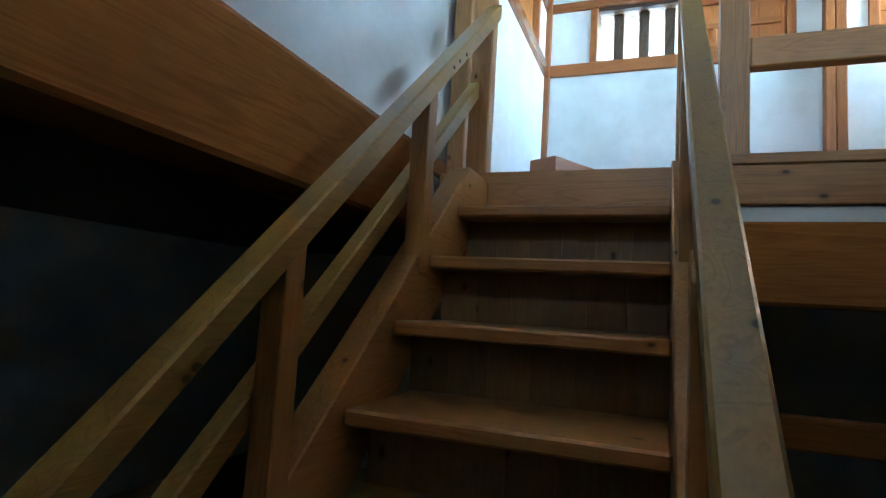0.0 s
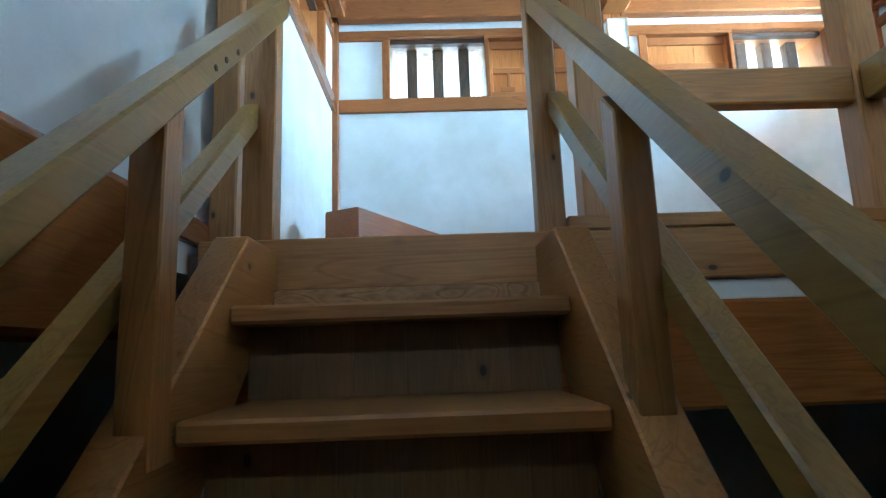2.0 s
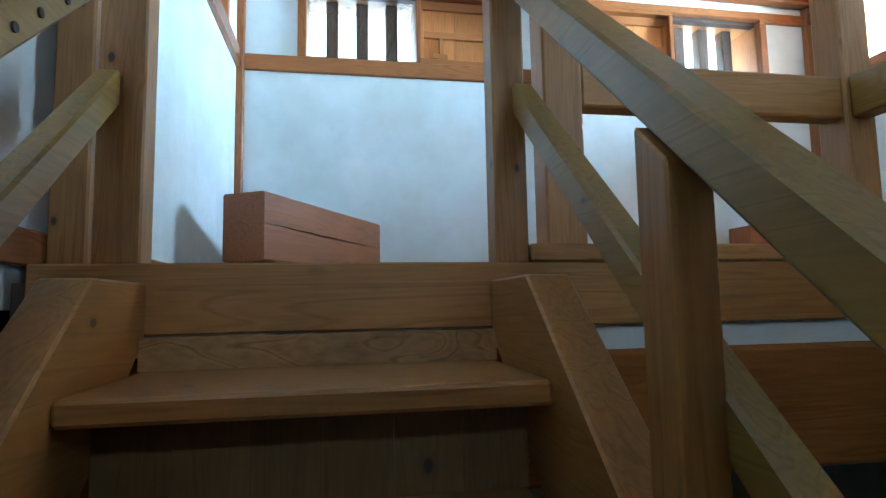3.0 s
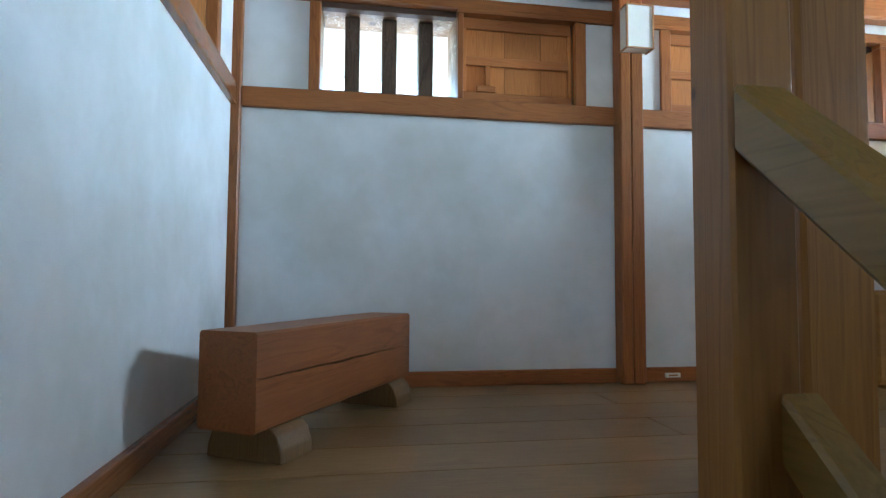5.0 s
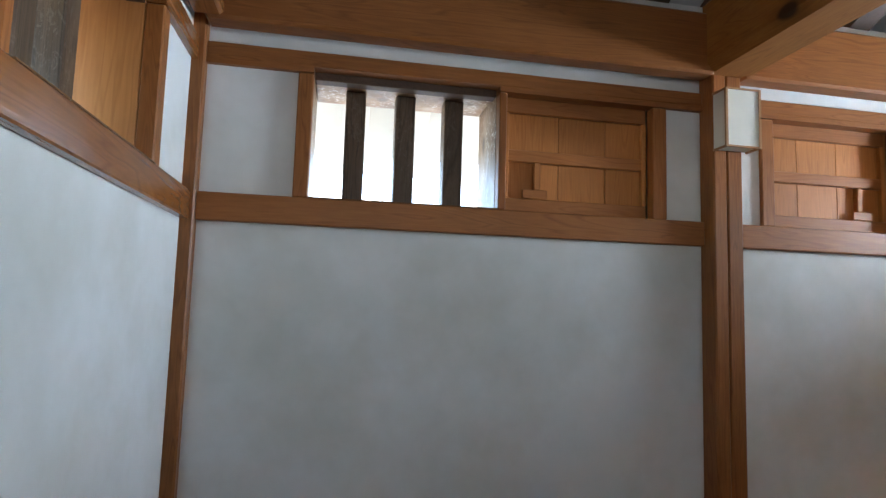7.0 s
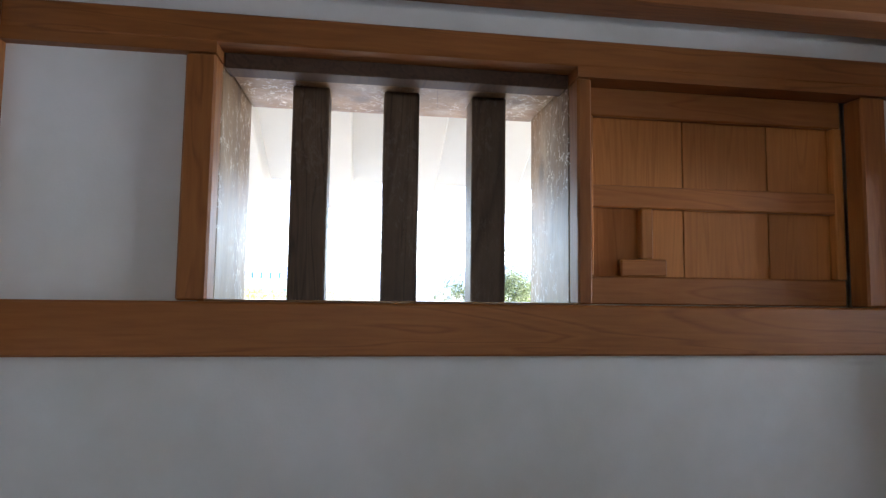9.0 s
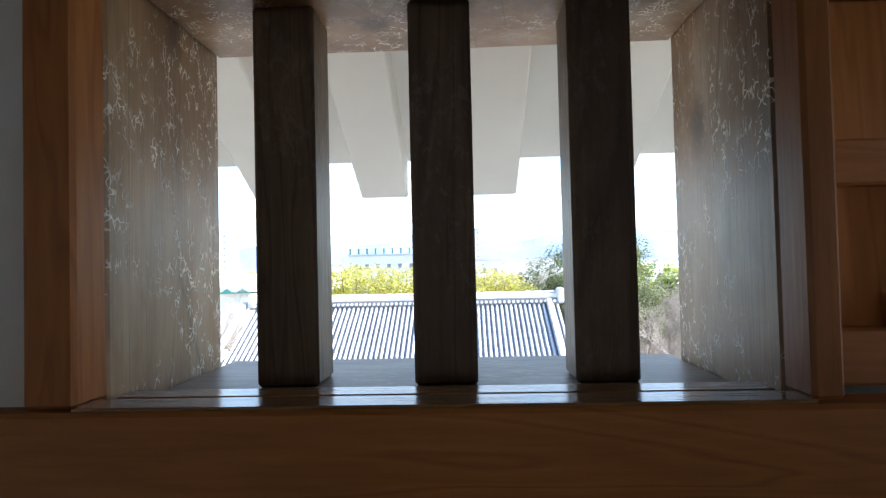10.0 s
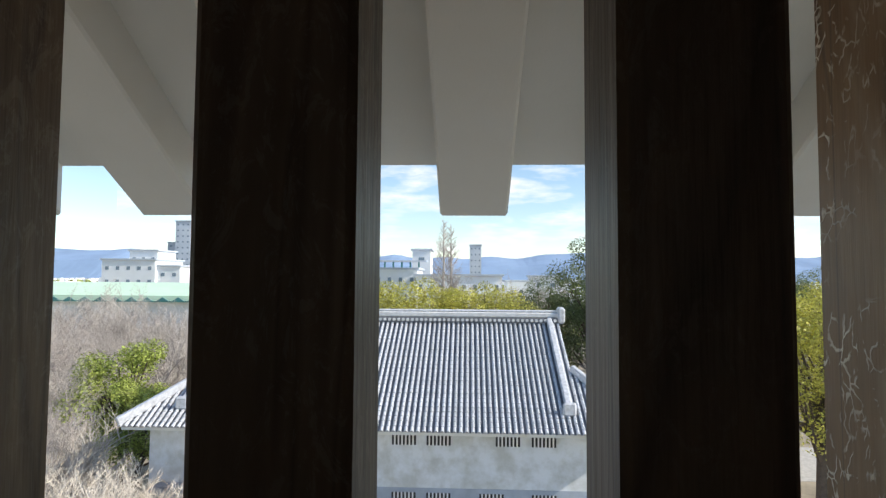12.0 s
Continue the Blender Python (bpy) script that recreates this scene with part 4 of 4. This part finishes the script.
def utility_pole(x, y, top):
    p = thing("utility_pole", "grey concrete utility pole with crossarms and white insulators", "utility pole")
    bm = bmesh.new()
    tube(bm, Vector((x, y, GROUND)), Vector((x, y, top)), 0.19, 0.11, 10)
    part("shaft", bm, pole_grey, p)
    for k in range(4):
        z = top - 0.35 - 0.75 * k
        arm = part("crossarm", boxed(x - 0.9, x + 0.9, y - 0.17, y - 0.08, z, z + 0.10), pole_grey, p)
        for j in range(4):
            bm = bmesh.new()
            bmesh.ops.create_cone(bm, cap_ends=True, segments=8, radius1=0.07, radius2=0.04, depth=0.22, matrix=Matrix.Translation((x - 0.8 + 0.53 * j, y - 0.125, z + 0.21)))
            part("insulator", bm, insulator_white, arm, "white insulator")
    return p


def park_lamp(x, y):
    p = thing("park_lamp", "slim grey park lamp post beside the path", "street lamp")
    bm = bmesh.new()
    tube(bm, Vector((x, y, GROUND)), Vector((x, y, GROUND + 4.2)), 0.06, 0.04, 8)
    part("post", bm, pole_grey, p)
    part("head", boxed(x - 0.28, x + 0.28, y - 0.12, y + 0.12, GROUND + 4.2, GROUND + 4.36, bevel=0.04), pole_grey, p)
    return p


utility_pole(26.1, 61.0, 4.6)
park_lamp(15.8, 53.9)
for x, y, sc, tr in ((17.1, 51.4, 0.62, 45), (14.2, 50.2, 0.5, 160), (19.6, 57.0, 0.55, 250)):
    again(low_bush, x, y, sc, tr)

# ---- outside: town ----
white_block = plain("white town wall", (0.86, 0.87, 0.88), 0.8, 0.06, 0.3)
grey_block = plain("grey town wall", (0.50, 0.54, 0.60), 0.8, 0.08, 0.2)
glass_dark = plain("town window", (0.20, 0.26, 0.32), 0.25, 0.2)
green_roof = plain("pale green sheet roof", (0.55, 0.72, 0.55), 0.6, 0.06, 0.3)
teal = plain("dark teal gable", (0.05, 0.20, 0.20), 0.6, 0.1)


def block(x0, x1, y, z1, depth=14.0, mat=None, rows=2, cols=6, label="white town building with rows of windows", z0=GROUND, wz=None):
    b = thing("town_building", label, "building", "town buildings", at=(0, 0, 0))
    part("wall", boxed(x0, x1, y, y + depth, z0, z1), mat or white_block, b)
    part("roof", boxed(x0 - 0.4, x1 + 0.4, y - 0.4, y + depth + 0.4, z1, z1 + 0.4), grey_block, b)
    low = wz if wz is not None else z1 - 3.4 * rows
    for r in range(rows):
        for c in range(cols):
            w = (x1 - x0) / cols
            a = x0 + w * (c + 0.34)
            zz = low + (z1 - low) * r / rows + 0.9
            part("window", boxed(a, a + w * 0.32, y - 0.08, y + 0.05, zz, zz + (z1 - low) / rows * 0.26), glass_dark, b)
    return b


# white school blocks and towers beyond the park, west
block(-94, -80, 145, 7.6, cols=5)
block(-88, -80.5, 147, 10.0, 9, white_block, 1, 3)
block(-80, -74, 146, 6.0, cols=2, rows=1)
block(-118, -104, 210, 4.0, cols=4)
block(-160, -136, 250, 4.5, cols=7, rows=2)
block(-173, -164, 330, 36, 14, grey_block, 12, 3, "tall grey tower block far off")
block(-183, -174.5, 340, 24, 14, grey_block, 8, 2, "tall grey tower block far off")
block(-141, -127, 300, 22.5, 14, white_block, 6, 3, "white tower block far off")
# low white halls behind the ridge
block(-24, -10.5, 118, 5.2, cols=6, rows=1)
block(-10.3, 6.2, 112, 3.9, 12, white_block, 1, 8, "long low white hall with a flat roof")
block(-13.2, -9.0, 135, 9.9, 8, white_block, 1, 1, "white cube of a building")
block(8, 14, 125, 2.8, 10, white_block, 1, 3)
block(0.4, 7.0, 330, 22.5, 14, grey_block, 8, 3, "grey tower block far off")
block(16, 23, 150, 4.0, 10, white_block, 1, 2)
shed = thing("open_shed", "green steel roof frame over the white hall", "building")
part("roof", boxed(-24, -8.5, 116, 119, 6.7, 7.0), grey_block, shed)
for k in range(9):
    part("post", boxed(-23.8 + 1.7 * k, -23.5 + 1.7 * k, 116.2, 116.5, 5.6, 6.7), teal, shed)
hall = thing("long_hall", "long hall with a pale green sheet roof and scalloped eave", "building")
part("wall", boxed(-80, -34, 92, 104, GROUND, -0.6), white_block, hall)
part("roof", prism(bmesh.new(), [(90.6, -0.3), (90.6, 0.5), (97, 2.4), (105, 2.4), (105, -0.3)], -80.5, -33.5), green_roof, hall, "pale green roof edge")
for k in range(18):
    x = -79 + 2.5 * k
    bm = bmesh.new()
    a = [bm.verts.new((x + dx, yy, zz)) for yy in (90.4, 91.0) for dx, zz in ((0, -0.5), (2.4, -0.5), (1.2, 0.25))]
    for f in ((0, 1, 2), (5, 4, 3), (0, 3, 4, 1), (1, 4, 5, 2), (2, 5, 3, 0)):
        bm.faces.new([a[i] for i in f])
    part("gable", bm, teal, hall)
rng = random.Random(4)
bm = bmesh.new()
for k in range(900):
    y = rng.uniform(160, 1500)
    x = rng.uniform(-0.95, 0.95) * y
    w, h = rng.uniform(5, 14), rng.uniform(3, 6) * (1 if rng.random() < 0.96 else 2.0)
    box(bm, x, x + w, y, y + 10, GROUND, GROUND + h + 2)
town = part("town_roofs", bm, white_block, None)
tagged(town, "pale low houses of the town spreading to the hills", "town", kind="stuff")
bm = bmesh.new()
for k in range(500):
    y = rng.uniform(110, 900)
    x = rng.uniform(-0.95, 0.95) * y
    r = rng.uniform(2, 5)
    for j in range(6):
        bmesh.ops.create_icosphere(bm, subdivisions=1, radius=r * rng.uniform(0.3, 0.6), matrix=Matrix.Translation((x + rng.uniform(-r, r), y + rng.uniform(-r, r), GROUND + rng.uniform(2, 7))))
for v in bm.verts:
    v.co += Vector((rng.uniform(-0.5, 0.5), rng.uniform(-0.5, 0.5), rng.uniform(-0.5, 0.5)))
woods = part("far_trees", bm, leaf_green, None)
tagged(woods, "scattered far green trees between the houses", "trees", kind="stuff")

# ---- floor boards, laid last ----
floor_ob = [o for o in bpy.data.objects if o.name == "floor"][0]
for k in range(9):
    y0 = 1.902 + 0.235 * k
    for x0, x1 in (((-0.91, 0.70), (0.703, 2.87)) if k % 2 else ((-0.91, 1.45), (1.453, 2.87))):
        part("plank", boxed(x0, x1, y0, min(y0 + 0.232, 4.015), 1.969, 2.0, bevel=0.0015), wood_floor, floor_ob)
